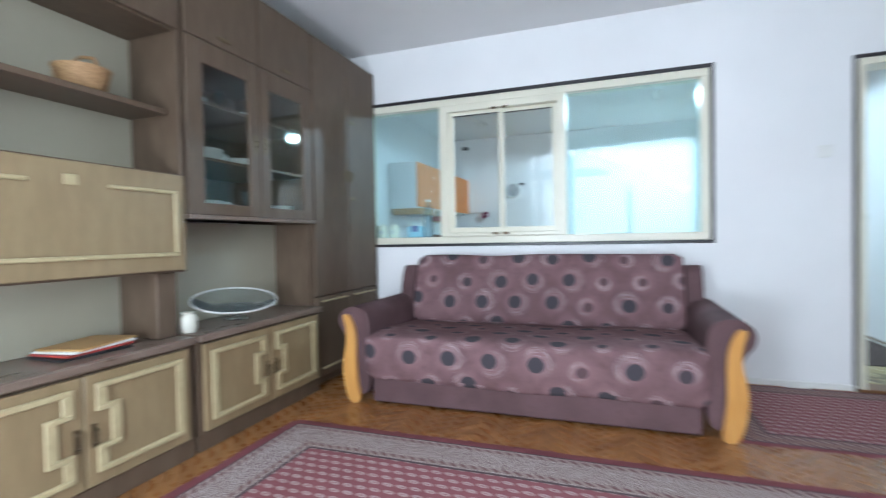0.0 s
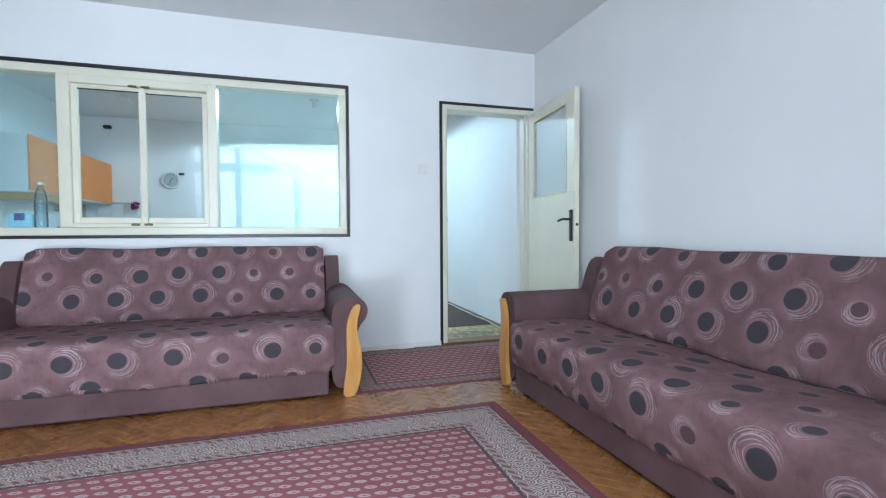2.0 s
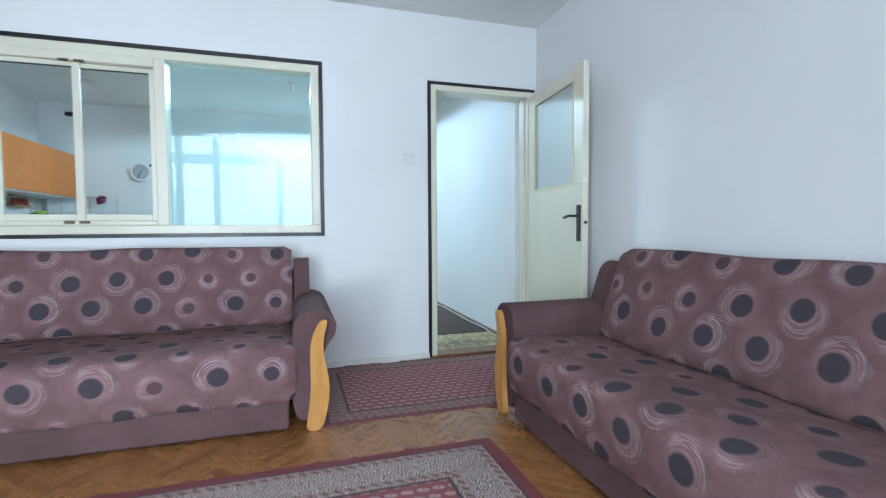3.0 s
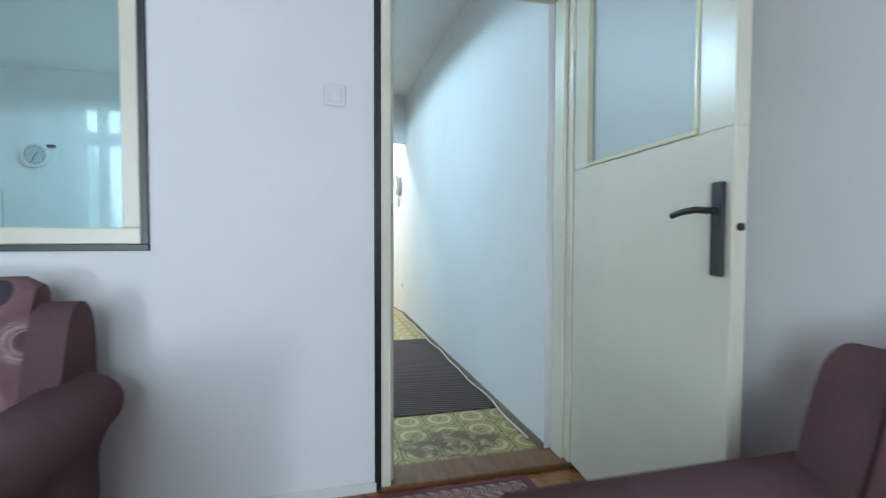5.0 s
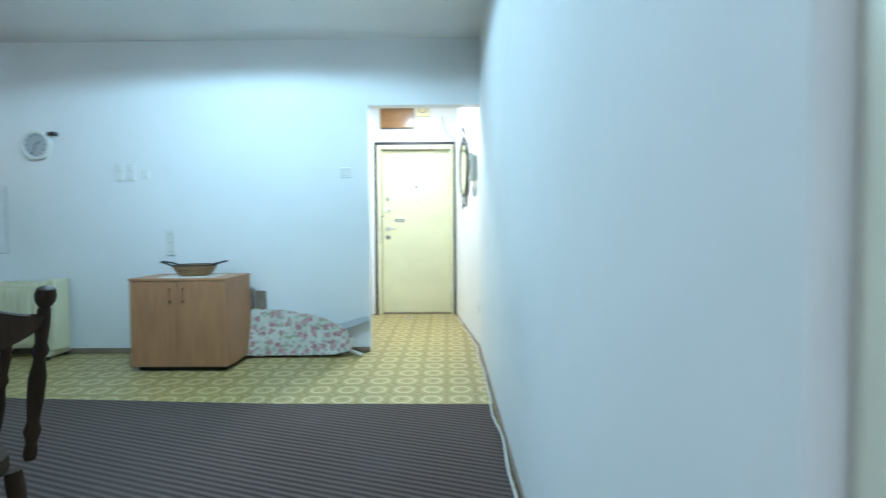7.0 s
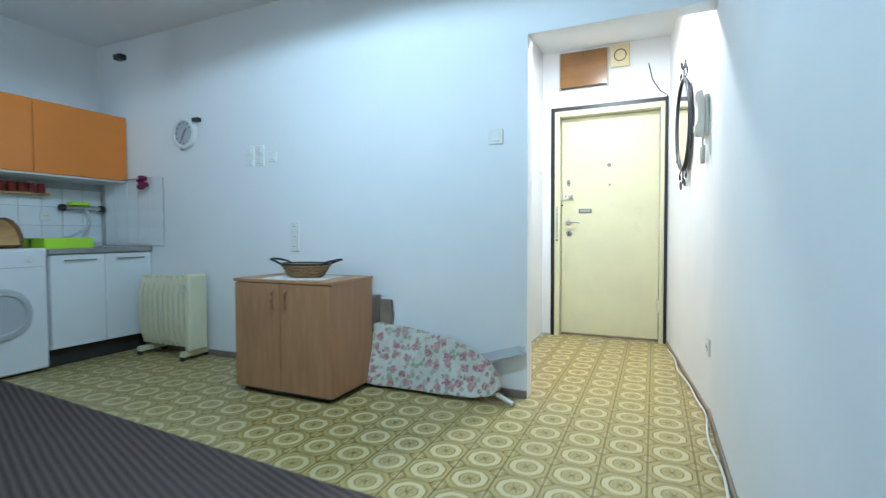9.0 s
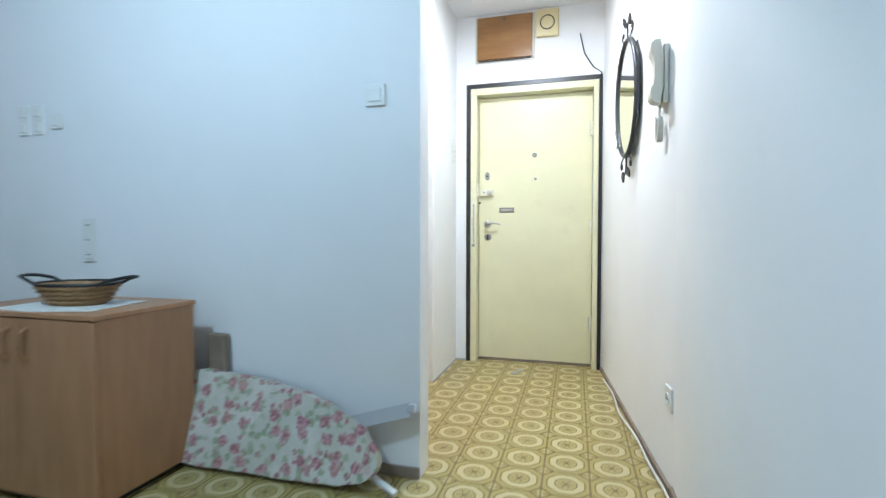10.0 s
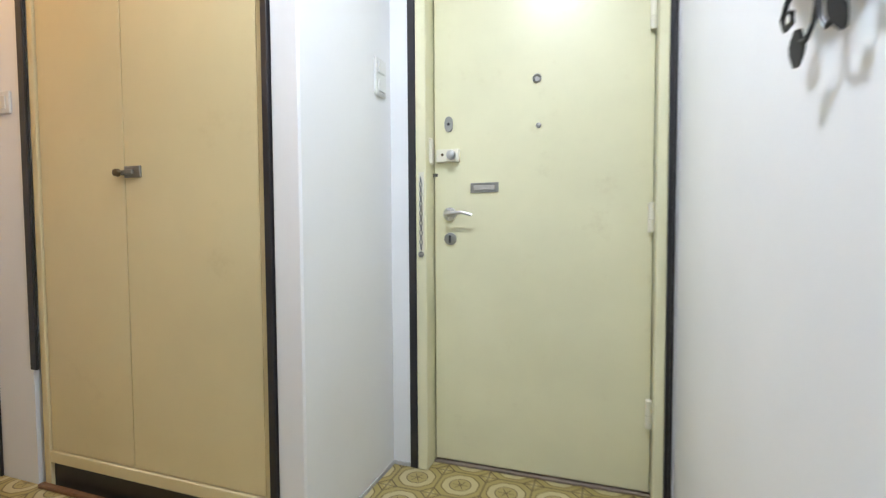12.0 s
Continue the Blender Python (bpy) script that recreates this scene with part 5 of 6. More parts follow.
for k in range(4):
    zz = 0.016 + 0.017 * k
    rad = 0.107 + 0.052 * zz / 0.078
    part("weave_band", tube([(rad * math.cos(i * math.pi / 16), 0.72 * rad * math.sin(i * math.pi / 16), zz + 0.003 * (i % 2)) for i in range(33)], 0.006, 6), WICKER, bk, "", True)
for sx in (-1, 1):
    pts = [(sx * 0.13, -0.055, 0.075), (sx * 0.175, -0.052, 0.094), (sx * 0.225, -0.035, 0.105), (sx * 0.235, 0.0, 0.108), (sx * 0.225, 0.035, 0.105), (sx * 0.175, 0.052, 0.094), (sx * 0.13, 0.055, 0.075)]
    part("handle", tube(pts, 0.0065, 8), IRON, bk, "dark iron loop handle", True)
part("rim", tube([(0.155 * math.cos(i * math.pi / 16), 0.112 * math.sin(i * math.pi / 16), 0.080) for i in range(33)], 0.006, 6), IRON, bk, "", True)

# ironing board leaning on its long side
ib = thing("ironing_board", "ironing board with a floral cover lying on its side", "ironing board", pose(-0.67, 3.552, 0.0, -16, 0, 0))
pl = smooth_poly([(-0.66, 0.02), (-0.66, 0.37), (-0.30, 0.385), (0.05, 0.345), (0.30, 0.26), (0.42, 0.15), (0.42, 0.06), (0.30, 0.015), (0.0, 0.01), (-0.4, 0.01)], 3)
pl = [(x + 0.010 * noise.noise(Vector((x * 16, z * 16, 2.0))), max(0.006, z + 0.012 * noise.noise(Vector((x * 18, z * 18, 7.0))))) for x, z in pl]
b = prism(pl, -0.045, 0.0, 'y', 0.014)
bmesh.ops.triangulate(b, faces=[f for f in b.faces if len(f.verts) > 8])
part("cover", b, FLORAL, ib, "white cotton cover with pink roses", True)
part("leg", prism([(0.10, 0.150), (0.52, 0.275), (0.51, 0.325), (0.09, 0.200)], 0.008, 0.026, 'y', 0.004), GREY, ib, "grey flat metal leg")
part("leg", tube([(0.10, 0.02, 0.10), (0.34, 0.02, 0.07), (0.50, -0.02, 0.012)], 0.013, 8), PLASTIC, ib, "pale metal leg", True)
part("leg_cap", box(0.505, 0.535, 0.004, 0.026, 0.288, 0.322, 0.004), GREY, ib)
tagged(part("brown_board", box(-1.07, -0.99, 3.648, 3.682, 0.0, 0.52, 0.004), SKIRT), "narrow brown board standing behind the cabinet", "board")


# ---------- dining set ----------
def turned(h, r, knob=False):
    pr = [(r * 0.8, 0), (r, h * 0.05), (r * 0.75, h * 0.12), (r * 1.25, h * 0.2), (r * 0.8, h * 0.26), (r * 1.15, h * 0.42), (r * 1.2, h * 0.55), (r * 0.75, h * 0.68), (r * 1.2, h * 0.73), (r * 0.8, h * 0.78), (r, h * 0.9), (r * 0.9, h)]
    if knob:
        pr += [(r * 0.7, h + 0.005), (r * 1.3, h + 0.02), (r * 1.45, h + 0.035), (r * 1.2, h + 0.05), (r * 0.4, h + 0.056)]
    return pr


def chair(m, label):
    """Local: back rail along x at y = 0, seat towards +y."""
    c = thing("dining_chair", label, "chair", m, "dining chairs")
    hw = 0.20
    st = smooth_poly([(-hw - 0.02, -0.01), (hw + 0.02, -0.01), (hw + 0.03, 0.38), (-hw - 0.03, 0.38)], 2)
    part("seat", prism(st, 0.425, 0.46, 'z', 0.008), DARKWOOD, c)
    part("seat_pad", prism([(0.92 * x, 0.02 + 0.92 * y) for x, y in st], 0.462, 0.485, 'z', 0.009), DARK, c, "thin dark seat pad", True)
    for x, y, a, bb in ((-hw, 0.03, 5, 4), (hw, 0.03, 5, -4), (-hw, 0.34, -5, 4), (hw, 0.34, -5, -4)):
        part("leg", lathe(turned(0.43, 0.019), 12, m=pose(x * 1.08, y - a * 0.006, 0.0, -a, bb, 0)), DARKWOOD, c, "", True)
    for x in (-hw, hw):
        part("back_post", lathe(turned(0.365, 0.0145, True), 16, m=pose(x, 0.0, 0.455, 11, 0, 0)), DARKWOOD, c, "turned post with a ball finial", True)
    b = bmesh.new()
    n = 20
    rows = []
    for i in range(n + 1):
        t = i / n
        k = math.sin(math.pi * t)
        x = -hw + 2 * hw * t
        bow = -0.066 - 0.032 * k
        top = 0.806 + 0.044 * k * k
        bot = 0.786 - 0.052 * k ** 0.6
        rows.append([b.verts.new((x, bow + dy, z)) for dy, z in ((-0.006, bot), (0.010, bot), (0.012, (top + bot) / 2), (0.006, top - 0.004), (-0.003, top), (-0.014, top - 0.005), (-0.012, (top + bot) / 2))])
    for p, q in zip(rows, rows[1:]):
        for k in range(7):
            b.faces.new((p[k], p[(k + 1) % 7], q[(k + 1) % 7], q[k]))
    b.faces.new(rows[0][::-1])
    b.faces.new(rows[-1])
    part("crest_rail", b, DARKWOOD, c, "wide curved crest rail", True)
    for i in range(4):
        x = -hw + 2 * hw * (i + 1) / 5
        part("spindle", lathe(turned(0.305, 0.0105), 12, m=pose(x, 0.0, 0.455, 15, 0, 0)), DARKWOOD, c, "", True)
    for y in (0.05, 0.32):
        part("stretcher", tube([(-hw * 1.05, y, 0.17), (0, y, 0.17), (hw * 1.05, y, 0.17)], lambda t: 0.008 + 0.006 * math.sin(math.pi * t), 8), DARKWOOD, c, "", True)
    return c


chair(pose(-0.543, 0.683, 0.007, 0, 0, 72), "dark stained chair with turned spindles and ball finials")
chair(pose(-1.80, 1.45, 0.007, 0, 0, 195), "dark stained chair pushed up to the dining table")
tb = thing("dining_table", "dark wooden dining table with a pale cloth top", "table", pose(-2.05, 0.95, 0.007))
part("tabletop", box(-0.60, 0.60, -0.40, 0.40, 0.715, 0.745, 0.008), DARKWOOD, tb)
part("apron", box(-0.52, 0.52, -0.33, 0.33, 0.63, 0.714, 0.004), DARKWOOD, tb)
for x in (-0.52, 0.52):
    for y in (-0.33, 0.33):
        part("leg", lathe(turned(0.714, 0.032), 14, m=pose(x, y, 0)), DARKWOOD, tb, "", True)
b = box(-0.56, 0.56, -0.36, 0.36, 0, 0.003, 0.001)
tagged(part("tablecloth", b, LACE, None, "", False, pose(-2.05, 0.95, 0.752)), "pale cloth spread on the dining table", "tablecloth")
b = lathe([(0.05, 0), (0.09, 0.03), (0.10, 0.06), (0.094, 0.06), (0.05, 0.01)], 20)
tagged(part("orange_bowl", b, ORANGE, None, "", True, pose(-1.60, 1.22, 0.755)), "orange bowl on the dining table", "bowl")

# bottle and small things on the inner window's sill, kitchen side
bt = thing("water_bottle", "clear plastic water bottle behind the inner window", "bottle", pose(-2.885, 0.112, 1.015))
part("body", lathe([(0.036, 0), (0.040, 0.01), (0.040, 0.09), (0.036, 0.10), (0.040, 0.11), (0.040, 0.20), (0.030, 0.25), (0.014, 0.285), (0.014, 0.30)], 20), BOTTLE, bt, "", True)
part("cap", lathe([(0.015, 0.30), (0.015, 0.318)], 14), PLASTIC, bt, "", True)
for x in (-3.31, -3.20):
    cn = thing("canister", "cream ceramic canister behind the inner window", "canister", pose(x, 0.108, 1.015), "canisters on the sill")
    part("body", lathe([(0.036, 0), (0.040, 0.008), (0.042, 0.09), (0.038, 0.10), (0.034, 0.10)], 20), PALE, cn, "", True)
    part("lid", lathe([(0.040, 0.10), (0.040, 0.108), (0.010, 0.116), (0.010, 0.126), (0.004, 0.130)], 20), PALE, cn, "", True)
    part("label_mark", box(-0.016, 0.016, -0.0445, -0.041, 0.035, 0.065, 0.001), GREY, cn)
nb = thing("napkin_pack", "pale blue folded pack behind the inner window", "packet", pose(-3.00, 0.108, 1.015, 0, 0, 4))
part("pack", box(-0.07, 0.07, -0.022, 0.022, 0, 0.095, 0.010, seg=2), BLUE, nb, "", True)
part("flap", box(-0.03, 0.03, -0.026, -0.022, 0.05, 0.10, 0.002), NAVY, nb, "dark blue flap")
hd = thing("cooker_hood", "brown-edged slim cooker hood under the wall cabinets", "cooker hood")
part("body", box(XL + 0.03, XU + 0.03, 1.58, 2.08, 1.300, 1.374, 0.006), BREAD, hd)
part("grille", box(XL + 0.08, XU - 0.02, 1.63, 2.03, 1.294, 1.300), OLDMETAL, hd)

# ---------- entry hall ----------
ed = thing("door_2", "cream painted entry door with locks and mail slot, closed", "door", pose(-0.068, 0, 0), kind="structure")
bm = bmesh.new()
for b in ((-0.25, -0.205, YE - 0.012, YE + 0.12, 0, 2.035), (0.625, 0.66, YE - 0.012, YE + 0.12, 0, 2.035), (-0.205, 0.625, YE - 0.012, YE + 0.12, 1.985, 2.035)):
    box(*b, bevel=0.004, bm=bm)
part("door_frame", bm, CREAM, ed)
bm = bmesh.new()
for b in ((-0.283, -0.251, YE - 0.010, YE, 0, 2.068), (0.661, 0.684, YE - 0.010, YE, 0, 2.068), (-0.251, 0.661, YE - 0.010, YE, 2.036, 2.068)):
    box(*b, bevel=0.002, bm=bm)
part("trim", bm, BLACK, ed, "black painted border round the entry door")
EY = YE + 0.07
lf = part("door_leaf", box(-0.200, 0.622, EY, EY + 0.045, 0.018, 1.98, 0.003), CREAM, ed)
part("threshold", box(-0.205, 0.625, YE + 0.062, YE + 0.115, 0, 0.012, 0.003), SKIRT, ed, "worn brown threshold")


def at_leaf(x, z):
    return pose(x, EY, z, 90, 0, 0)


part("spy_hole", lathe([(0.017, 0), (0.017, 0.004), (0.011, 0.008), (0.009, 0.003)], 20, m=at_leaf(0.214, 1.54)), OLDMETAL, lf, "", True)
part("stud", lathe([(0.010, 0), (0.009, 0.005), (0.004, 0.007)], 16, m=at_leaf(0.220, 1.365)), OLDMETAL, lf, "", True)
p = part("lock_escutcheon", prism(smooth_poly([(-0.017, -0.030), (0.017, -0.030), (0.017, 0.030), (-0.017, 0.030)], 2), EY - 0.006, EY, 'y', 0.001, m=pose(-0.137, 0, 1.395)), OLDMETAL, lf, "", True)
part("key_hole", lathe([(0.006, 0), (0.006, 0.009)], 12, m=at_leaf(-0.137, 1.395)), DARK, p)
p = part("bolt_lock", box(-0.185, -0.090, EY - 0.022, EY, 1.243, 1.294, 0.003), PALE, lf, "cream painted rim bolt")
part("knob", lathe([(0.015, 0), (0.019, 0.008), (0.017, 0.022), (0.006, 0.026)], 18, m=pose(-0.118, EY - 0.022, 1.268, 90, 0, 0)), STEEL, p, "", True)
part("rivet", lathe([(0.006, 0), (0.006, 0.002), (0.002, 0.004)], 10, m=pose(-0.158, EY - 0.022, 1.272, 90, 0, 0)), BRASS, p, "", True)
part("strike_slot", box(-0.2045, -0.186, EY - 0.006, EY + 0.001, 1.188, 1.200), RECESS_SHADE, ed, "dark slot under the bolt")
part("chain_end", lathe([(0.012, 0), (0.012, 0.004), (0.005, 0.010)], 12, m=pose(-0.226, YE - 0.016, 0.875, 90, 0, 0)), OLDMETAL, ed, "", True)
part("keeper", box(-0.232, -0.196, EY - 0.05, EY - 0.012, 1.235, 1.34, 0.006), PALE, ed, "painted bolt keeper on the frame")
p = part("mail_slot", box(-0.046, 0.067, EY - 0.006, EY, 1.118, 1.157, 0.002), OLDMETAL, lf, "dull metal mail slot")
part("flap", box(-0.032, 0.053, EY - 0.010, EY - 0.006, 1.128, 1.147, 0.002), STEEL, p)
p = part("handle_rose", lathe([(0.028, 0), (0.027, 0.006), (0.012, 0.010), (0.011, 0.03)], 22, m=at_leaf(-0.135, 1.035)), STEEL, lf, "", True)
part("lever", tube([(-0.135, EY - 0.03, 1.035), (-0.135, EY - 0.048, 1.035), (-0.115, EY - 0.052, 1.037), (-0.07, EY - 0.050, 1.040), (-0.03, EY - 0.046, 1.030)], lambda t: 0.010 - 0.004 * t, 10), STEEL, p, "curved steel lever", True)
p = part("cylinder_rose", lathe([(0.026, 0), (0.025, 0.007), (0.016, 0.009)], 22, m=at_leaf(-0.132, 0.935)), OLDMETAL, lf, "", True)
part("key_hole", box(-0.137, -0.127, EY - 0.012, EY - 0.008, 0.918, 0.95, 0.002), DARK, p)
for z in (0.31, 1.01, 1.71):
    h = part("hinge", lathe([(0.012, 0), (0.012, 0.045), (0.009, 0.046), (0.012, 0.048), (0.012, 0.10), (0.005, 0.106)], 12, m=pose(0.6155, EY - 0.012, z - 0.05)), PALE, ed, "", True)
ch = part("chain_plate", box(-0.236, -0.214, YE - 0.016, YE - 0.012, 0.885, 1.20, 0.001), PALE, ed, "painted door-chain rail")
for i in range(15):
    z = 1.17 - i * 0.019
    ring = [(-0.225 + (0.006 if i % 2 else 0.002) * math.cos(a * math.pi / 4), YE - 0.020 - (0.002 if i % 2 else 0.006) * math.sin(a * math.pi / 4) * 0.5, z + 0.011 * math.sin(a * math.pi / 4)) for a in range(9)]
    part("link", tube(ring, 0.0018, 5), OLDMETAL, ch, "", True)

hp = thing("meter_hatch", "varnished wooden hatch above the entry door", "hatch", pose(-0.068, YE, 2.385))
part("frame", box(-0.215, 0.215, -0.012, 0, -0.168, 0.165, 0.003), AGED, hp)
d = part("door", box(-0.200, 0.200, -0.028, -0.012, -0.152, 0.155, 0.003), HATCH, hp)
part("knob", lathe([(0.012, 0), (0.012, 0.006), (0.005, 0.010)], 14, m=pose(0, -0.028, 0.125, 90, 0, 0)), BRASS, d, "", True)
part("hinge_strip", box(-0.19, 0.19, -0.020, -0.010, -0.163, -0.154, 0.002), DARK, hp)
bx = thing("door_chime", "small cream box with a round ring above the door", "chime", pose(0.237, YE, 2.455))
part("case", box(-0.078, 0.078, -0.035, 0, -0.095, 0.095, 0.005), CLOSET, bx)
part("ring", tube([(0.048 * math.cos(i * math.pi / 14), -0.036, 0.048 * math.sin(i * math.pi / 14)) for i in range(29)], 0.004, 6), DARK, bx, "dark round grille ring", True)
tagged(part("bell_wire", tube([(0.53, YE - 0.006, 2.36), (0.56, YE - 0.008, 2.22), (0.62, YE - 0.010, 2.12), (0.675, YE - 0.012, 2.08), (0.679, YE - 0.013, 1.6), (0.678, YE - 0.016, 0.9), (0.676, YE - 0.016, 0.05)], 0.004, 6), DARK, None, "", True, pose(-0.068, 0, 0)), "thin loose bell wire beside the entry door", "wire")


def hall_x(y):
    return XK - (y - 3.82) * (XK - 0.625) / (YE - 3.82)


# wire along the floor by the right wall
pts = []
for i in range(60):
    y = 0.25 + i * (5.2 - 0.25) / 59
    wx = (XK if y < 3.82 else hall_x(y)) - 0.028 - 0.012 * math.sin(i * 0.7) * math.sin(i * 0.21)
    pts.append((wx, y, 0.012 + (0.004 if y > 2.52 or y < 0.7 else 0.008)))
tagged(part("floor_cable", tube(pts, 0.0055, 6), CABLE, None, "", True), "white cable lying along the foot of the wall", "cable")

# oval mirror with wrought iron ornaments; local x along the wall, y out of the wall
ANG = -90 + math.degrees(math.atan2(XK - 0.625, YE - 3.82))
mr = thing("wall_mirror", "oval mirror in a black wrought-iron frame with leaves", "mirror", pose(hall_x(4.52) - 0.012, 4.52, 1.63, 0, 0, ANG + 4))
b = lathe([(0.28, -0.004), (0.28, 0.004)], 48)
bmesh.ops.transform(b, matrix=pose(0, -0.022, 0, 90, 0, 0) @ Matrix.Diagonal((0.60, 1.0, 1.0, 1.0)), verts=b.verts)
part("glass", b, MIRROR, mr)
oval = [(0.172 * math.cos(i * math.pi / 24), -0.024, 0.285 * math.sin(i * math.pi / 24)) for i in range(49)]
part("frame", tube(oval, 0.0135, 10), IRON, mr, "", True)
for sz in (1, -1):
    for sx in (-1, 1):
        curl = [(sx * cx_, -0.024, sz * cz_) for cx_, cz_ in ((0.012, 0.286), (0.050, 0.292), (0.082, 0.306), (0.094, 0.328), (0.084, 0.346), (0.066, 0.342), (0.066, 0.326), (0.076, 0.322))]
        part("scroll", tube(curl, 0.0042, 7), IRON, mr, "thin curled iron scroll", True)
        lx, lz = sx * 0.046, sz * (0.388 if sx < 0 else 0.372)
        lf_ = [(0.0, -0.032), (0.012, -0.011), (0.015, 0.006), (0.0, 0.034), (-0.015, 0.006), (-0.012, -0.011)]
        part("leaf", prism(smooth_poly(lf_, 1), -0.003, 0.003, 'y', m=pose(lx, -0.026, lz, 8, 14 * sx * sz, 10)), IRON, mr, "flat black iron leaf")
        part("stem", tube([(sx * 0.003, -0.024, sz * 0.33), (sx * 0.008, -0.025, sz * 0.366), (sx * 0.024, -0.026, sz * 0.384), (sx * 0.044, -0.026, sz * 0.376)], 0.0035, 7), IRON, mr, "", True)
        side = [(sx * (0.178 + 0.018 * math.sin(t * 6.0)), -0.026, sz * (0.10 + 0.12 * t)) for t in [i / 10 for i in range(11)]]
        part("scroll", tube(side, 0.0035, 6), IRON, mr, "", True)
    part("stem", tube([(0, -0.024, sz * 0.285), (0.004, -0.024, sz * 0.33), (0.0, -0.024, sz * 0.345)], 0.0045, 7), IRON, mr, "", True)
part("hanger", box(-0.01, 0.01, -0.020, 0.0, 0.26, 0.28), IRON, mr)

ic = thing("intercom_handset", "aged beige intercom handset with a looped cord", "intercom", pose(hall_x(3.965) - 0.001, 3.965, 1.56, 0, 0, ANG))
part("base", box(-0.050, 0.045, -0.022, 0, -0.115, 0.105, 0.005), AGED, ic, "beige wall base")
hs = smooth_poly([(-0.024, -0.120), (-0.066, -0.112), (-0.070, -0.065), (-0.054, -0.045), (-0.054, 0.05), (-0.070, 0.07), (-0.066, 0.118), (-0.024, 0.122)], 1)
part("handset", prism(hs, 0.000, 0.050, 'x', 0.006), AGED, ic, "", True)
for x in (-0.040, -0.030, -0.020):
    part("rib", box(x - 0.003, x + 0.003, -0.026, -0.021, -0.10, 0.09, 0.001), AGED, ic)
cd = [(-0.01, -0.02, -0.115), (-0.008, -0.022, -0.145), (-0.012, -0.02, -0.160)]
part("cord", tube(cd, 0.005, 6), AGED, ic, "", True)
lp = [(-0.012 + 0.015 * math.sin(i * math.pi / 8) * (1 + 0.15 * (i // 16)), -0.014 - 0.006 * (i // 16), -0.205 + 0.045 * math.cos(i * math.pi / 8)) for i in range(49)]
part("cord_loop", tube(lp, 0.006, 6), AGED, ic, "bundled cord loop", True)

# closet
cl = thing("built_in_closet", "built-in closet with two tall yellowed cream doors", "closet", pose(0.046, -0.055, 0))
bm = bmesh.new()
for b in ((-1.670, -1.637, 4.935, 4.985, 0, H), (-0.634, -0.601, 4.938, 4.985, 0, H), (-1.637, -0.616, 4.935, 4.985, 0.095, 0.14), (-1.637, -0.616, 4.935, 4.985, 2.02, 2.05)):
    box(*b, bevel=0.003, bm=bm)
part("frame", bm, CLOSET, cl)
bm = bmesh.new()
for b in ((-1.707, -1.671, 4.922, 4.932, 0.45, H), (-0.600, -0.577, 4.915, 4.936, 0, H)):
    box(*b, bevel=0.002, bm=bm)
part("trim", bm, BLACK, cl, "black painted border, chipped")
part("plinth", box(-1.637, -0.616, 4.950, 4.980, 0.0, 0.095), BLACK, cl, "black painted plinth")
# Added near-black board; the shade in the door gaps is its colour.
part("gap_shade_board", box(-1.636, -0.602, 4.986, 4.992, 0.10, H - 0.01), RECESS_SHADE, cl, "added dark board that shades the gaps round the closet doors")
part("sill", box(-1.675, -0.579, 4.910, 4.934, 0.0, 0.016, 0.003), BROWNWOOD, cl, "brown wooden floor strip")
for a, c in ((-1.633, -1.2045), (-1.1995, -0.638)):
    part("door", box(a, c, 4.943, 4.975, 0.144, 2.016, 0.001), CLOSET, cl)
    part("upper_door", box(a, c, 4.943, 4.975, 2.052, H - 0.01, 0.003), CLOSET, cl)
p = part("latch", box(-1.197, -1.121, 4.936, 4.943, 1.155, 1.195, 0.002), OLDMETAL, cl, "dull metal turn latch")
part("knob", lathe([(0.007, 0), (0.007, 0.014), (0.014, 0.020), (0.012, 0.032), (0.004, 0.036)], 14, m=pose(-1.207, 4.943, 1.172, 90, 0, 0)), BRASS, p, "", True)
part("turn_bar", box(-1.229, -1.148, 4.926, 4.936, 1.166, 1.182, 0.003), OLDMETAL, p)
od = thing("door_3", "cream painted inner door beside the closet, closed", "door", pose(0.046, -0.055, 0), kind="structure")
bm = bmesh.new()
for b in ((-1.944, -1.909, 4.918, 4.929, 0, 2.08),):
    box(*b, bevel=0.002, bm=bm)
part("trim", bm, BLACK, od)
part("door_frame", box(-1.998, -1.945, 4.916, 4.929, 0, 2.06, 0.003), CREAM, od)
part("door_leaf", box(-2.696, -1.999, 4.920, 4.929, 0.01, 2.03, 0.002), CREAM, od)

# bulbs
cbulb = thing("ceiling_lamp", "plain cool-white bulb on the kitchen ceiling", "lamp", pose(-0.95, 2.05, H))
part("rose", lathe([(0.05, -0.025), (0.055, 0.0)], 24), PLASTIC, cbulb, "", True)
part("socket", lathe([(0.02, -0.10), (0.022, -0.025)], 16), PLASTIC, cbulb, "", True)
hbulb = thing("ceiling_lamp", "plain warm bulb on the hall ceiling", "lamp", pose(0.10, 4.39, H))
part("rose", lathe([(0.05, -0.025), (0.055, 0.0)], 24), PLASTIC, hbulb, "", True)
part("socket", lathe([(0.06, -0.06), (0.065, -0.025)], 20), PLASTIC, hbulb, "", True)
sbulb = thing("ceiling_lamp", "plain warm bulb over the far end of the hall", "lamp", pose(-1.95, 4.32, H))
part("rose", lathe([(0.05, -0.025), (0.055, 0.0)], 24), PLASTIC, sbulb, "", True)
part("socket", lathe([(0.02, -0.09), (0.022, -0.025)], 16), PLASTIC, sbulb, "", True)
fx = thing("ceiling_fitting", "small white ceiling fitting over the kitchen units", "lamp", pose(-3.08, 2.67, H))
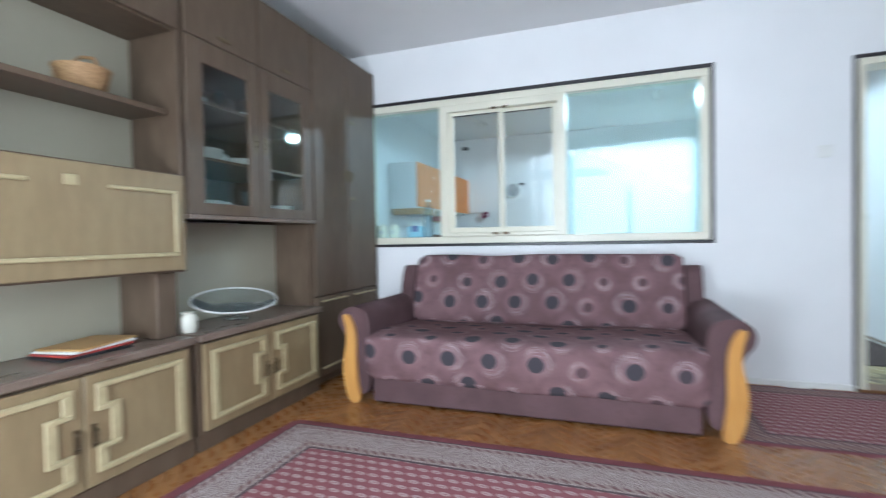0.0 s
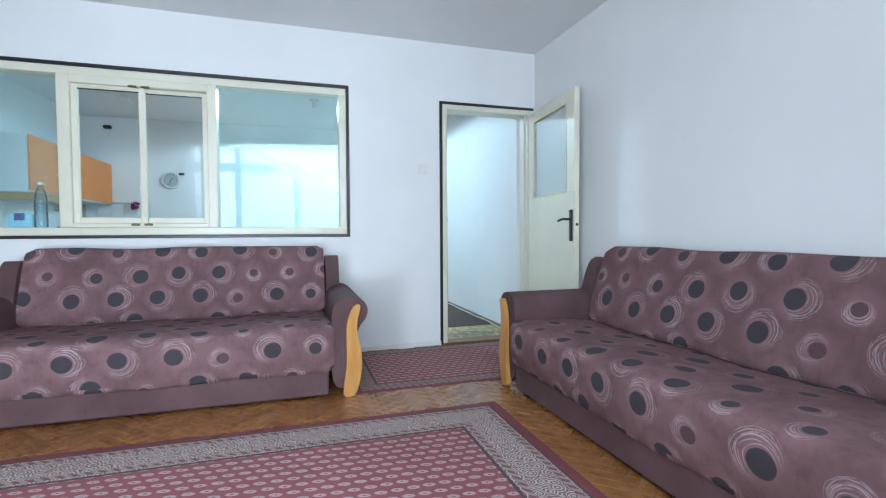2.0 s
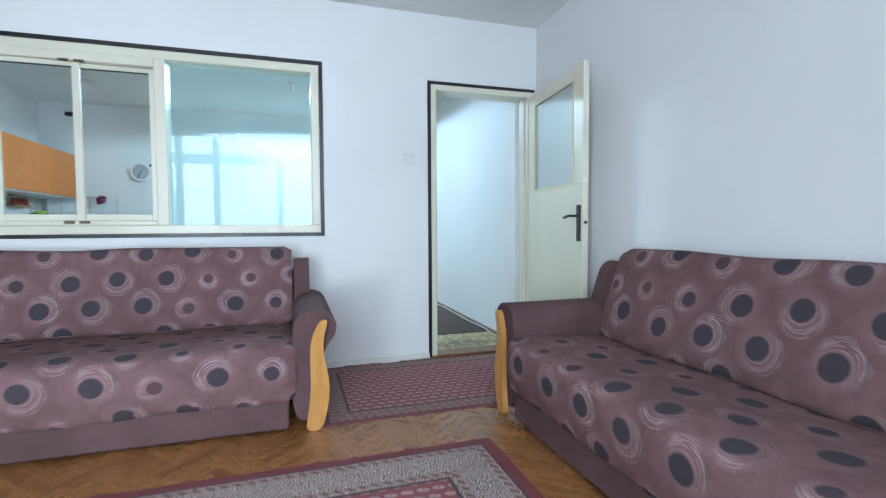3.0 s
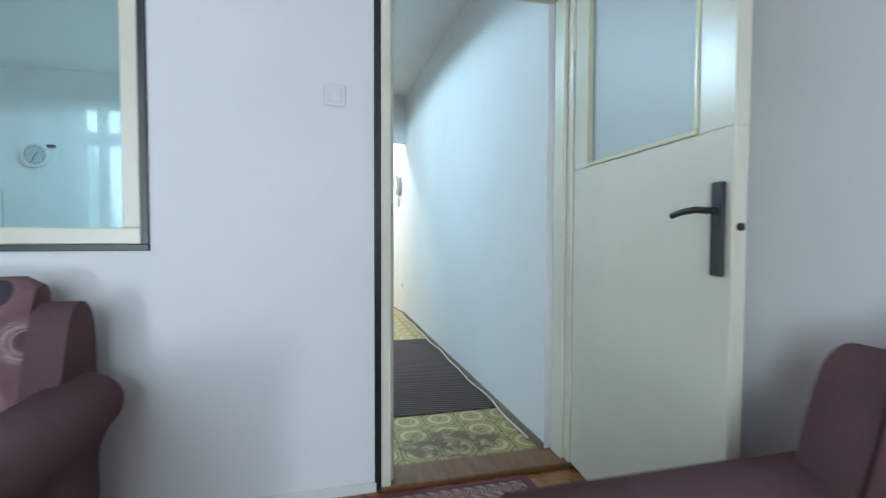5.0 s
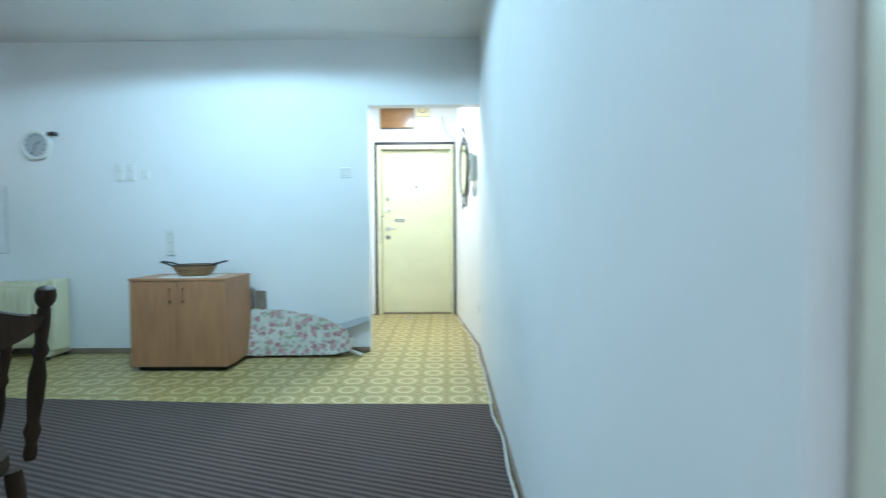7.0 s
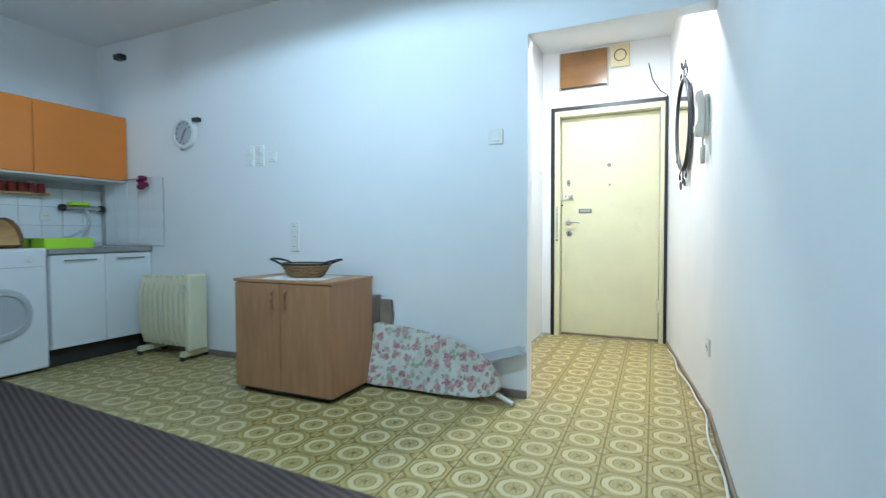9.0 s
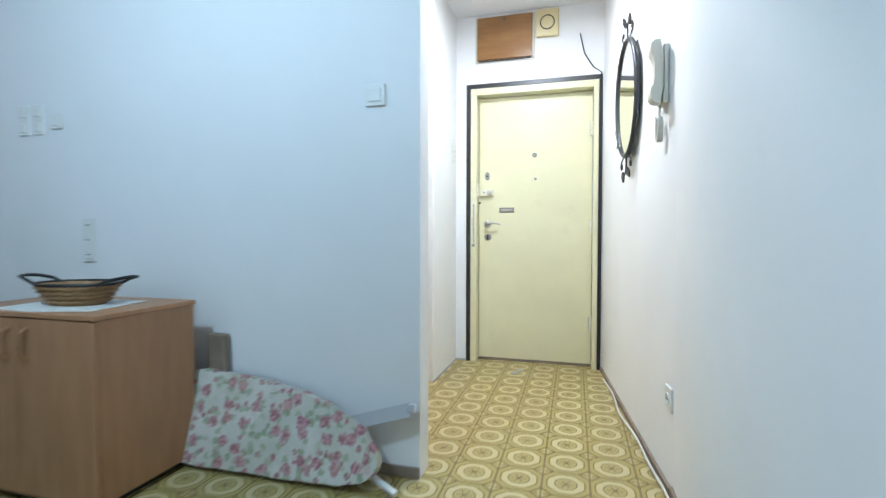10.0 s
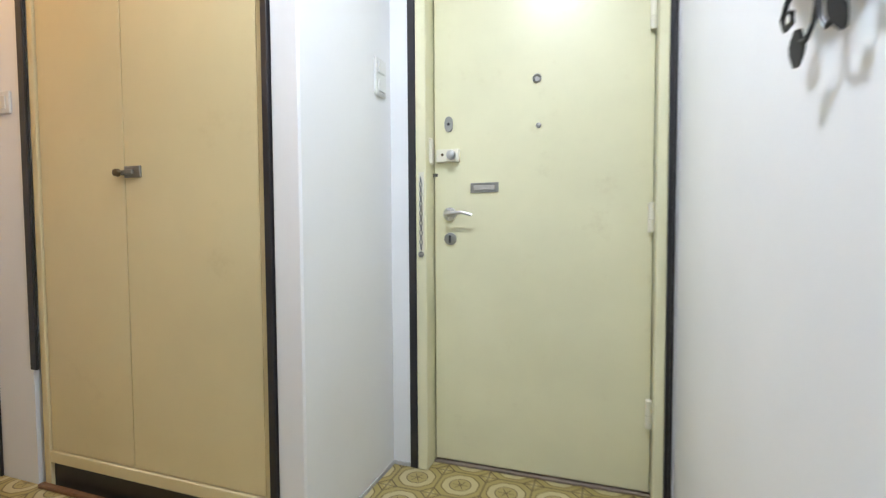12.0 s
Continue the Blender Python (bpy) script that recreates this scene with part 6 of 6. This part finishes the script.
part("body", box(-0.05, 0.05, -0.12, 0.12, -0.035, 0, 0.006), PLASTIC, fx)
bm = prism([(0.02, 5.20), (0.05, 5.18), (0.10, 5.31), (0.06, 5.33)], 0.0, 0.004, 'z', 0.002)
tagged(part("floor_scrap", bm, GROUT), "grey strip of vinyl lying by the entry door", "scrap")

# ---------- pieces: tiles and parquet blocks ----------


def piece(name, me, parent, m):
    ob = new(name, me)
    ob.parent = parent
    ob.matrix_basis = m
    return ob


def shared(name, bm, material):
    me = bpy.data.meshes.new(name)
    bmesh.ops.recalc_face_normals(bm, faces=bm.faces)
    bm.to_mesh(me)
    bm.free()
    me.materials.append(material)
    return me


ts = thing("trim_tiles", "white glazed wall tiles over the worktop", "tiles", kind="structure")
part("joint_bed", box(XL, XL + 0.004, 1.58, YB, 0.86, 1.372), GROUT, ts)
part("joint_bed", box(XL + 0.005, -3.135, YB - 0.004, YB, 0.84, 1.40), GROUT, ts)
tme = shared("tile", box(-0.0735, 0.0735, 0, 0.005, -0.0735, 0.0735, 0.0015), TILE)
for r in range(3):
    for c in range(14):
        piece("tile", tme, ts, pose(XL + 0.003, 1.66 + c * 0.15, 0.94 + r * 0.15, 0, 0, -90))
for r in range(4):
    for c in range(5):
        piece("tile", tme, ts, pose(-3.215 - c * 0.15, YB - 0.003, 0.92 + r * 0.14, 180, 0, 0))

pf = bpy.data.objects["floor"]
L_, W_ = 0.28, 0.056
pme = shared("parquet_block", box(-L_ / 2 + 0.0006, L_ / 2 - 0.0006, -W_ / 2 + 0.0006, W_ / 2 - 0.0006, -0.010, 0.0, 0.0008), PARQUET)
zones = ((-3.42, 0.12, -1.46, -1.00), (-3.42, -3.05, -3.0, -1.46), (-0.16, 0.26, -2.6, -1.46), (-0.95, 0.02, -0.16, 0.0))
made = 0
ca, sa = math.cos(math.pi / 4), math.sin(math.pi / 4)
for i in range(-40, 41):
    for k in range(-90, 91):
        for o in (0, 1):
            # herringbone cell: blocks step along the diagonal
            if o == 0:
                u, v, rot = k * W_ + i * 2 * L_ + L_ / 2, k * W_ + W_ / 2, 0
            else:
                u, v, rot = k * W_ + i * 2 * L_ + L_ + W_ / 2, k * W_ + W_ - L_ / 2 + 0 * W_, 90
            x, y = u * ca - v * sa, u * sa + v * ca
            x, y = x - 1.5, y - 1.2
            if any(a - 0.02 <= x <= b_ + 0.02 and c - 0.02 <= y <= d_ + 0.02 for a, b_, c, d_ in zones) and made < 300:
                piece("parquet_block", pme, pf, pose(x, y, -0.002, 0, 0, 45 + rot))
                made += 1
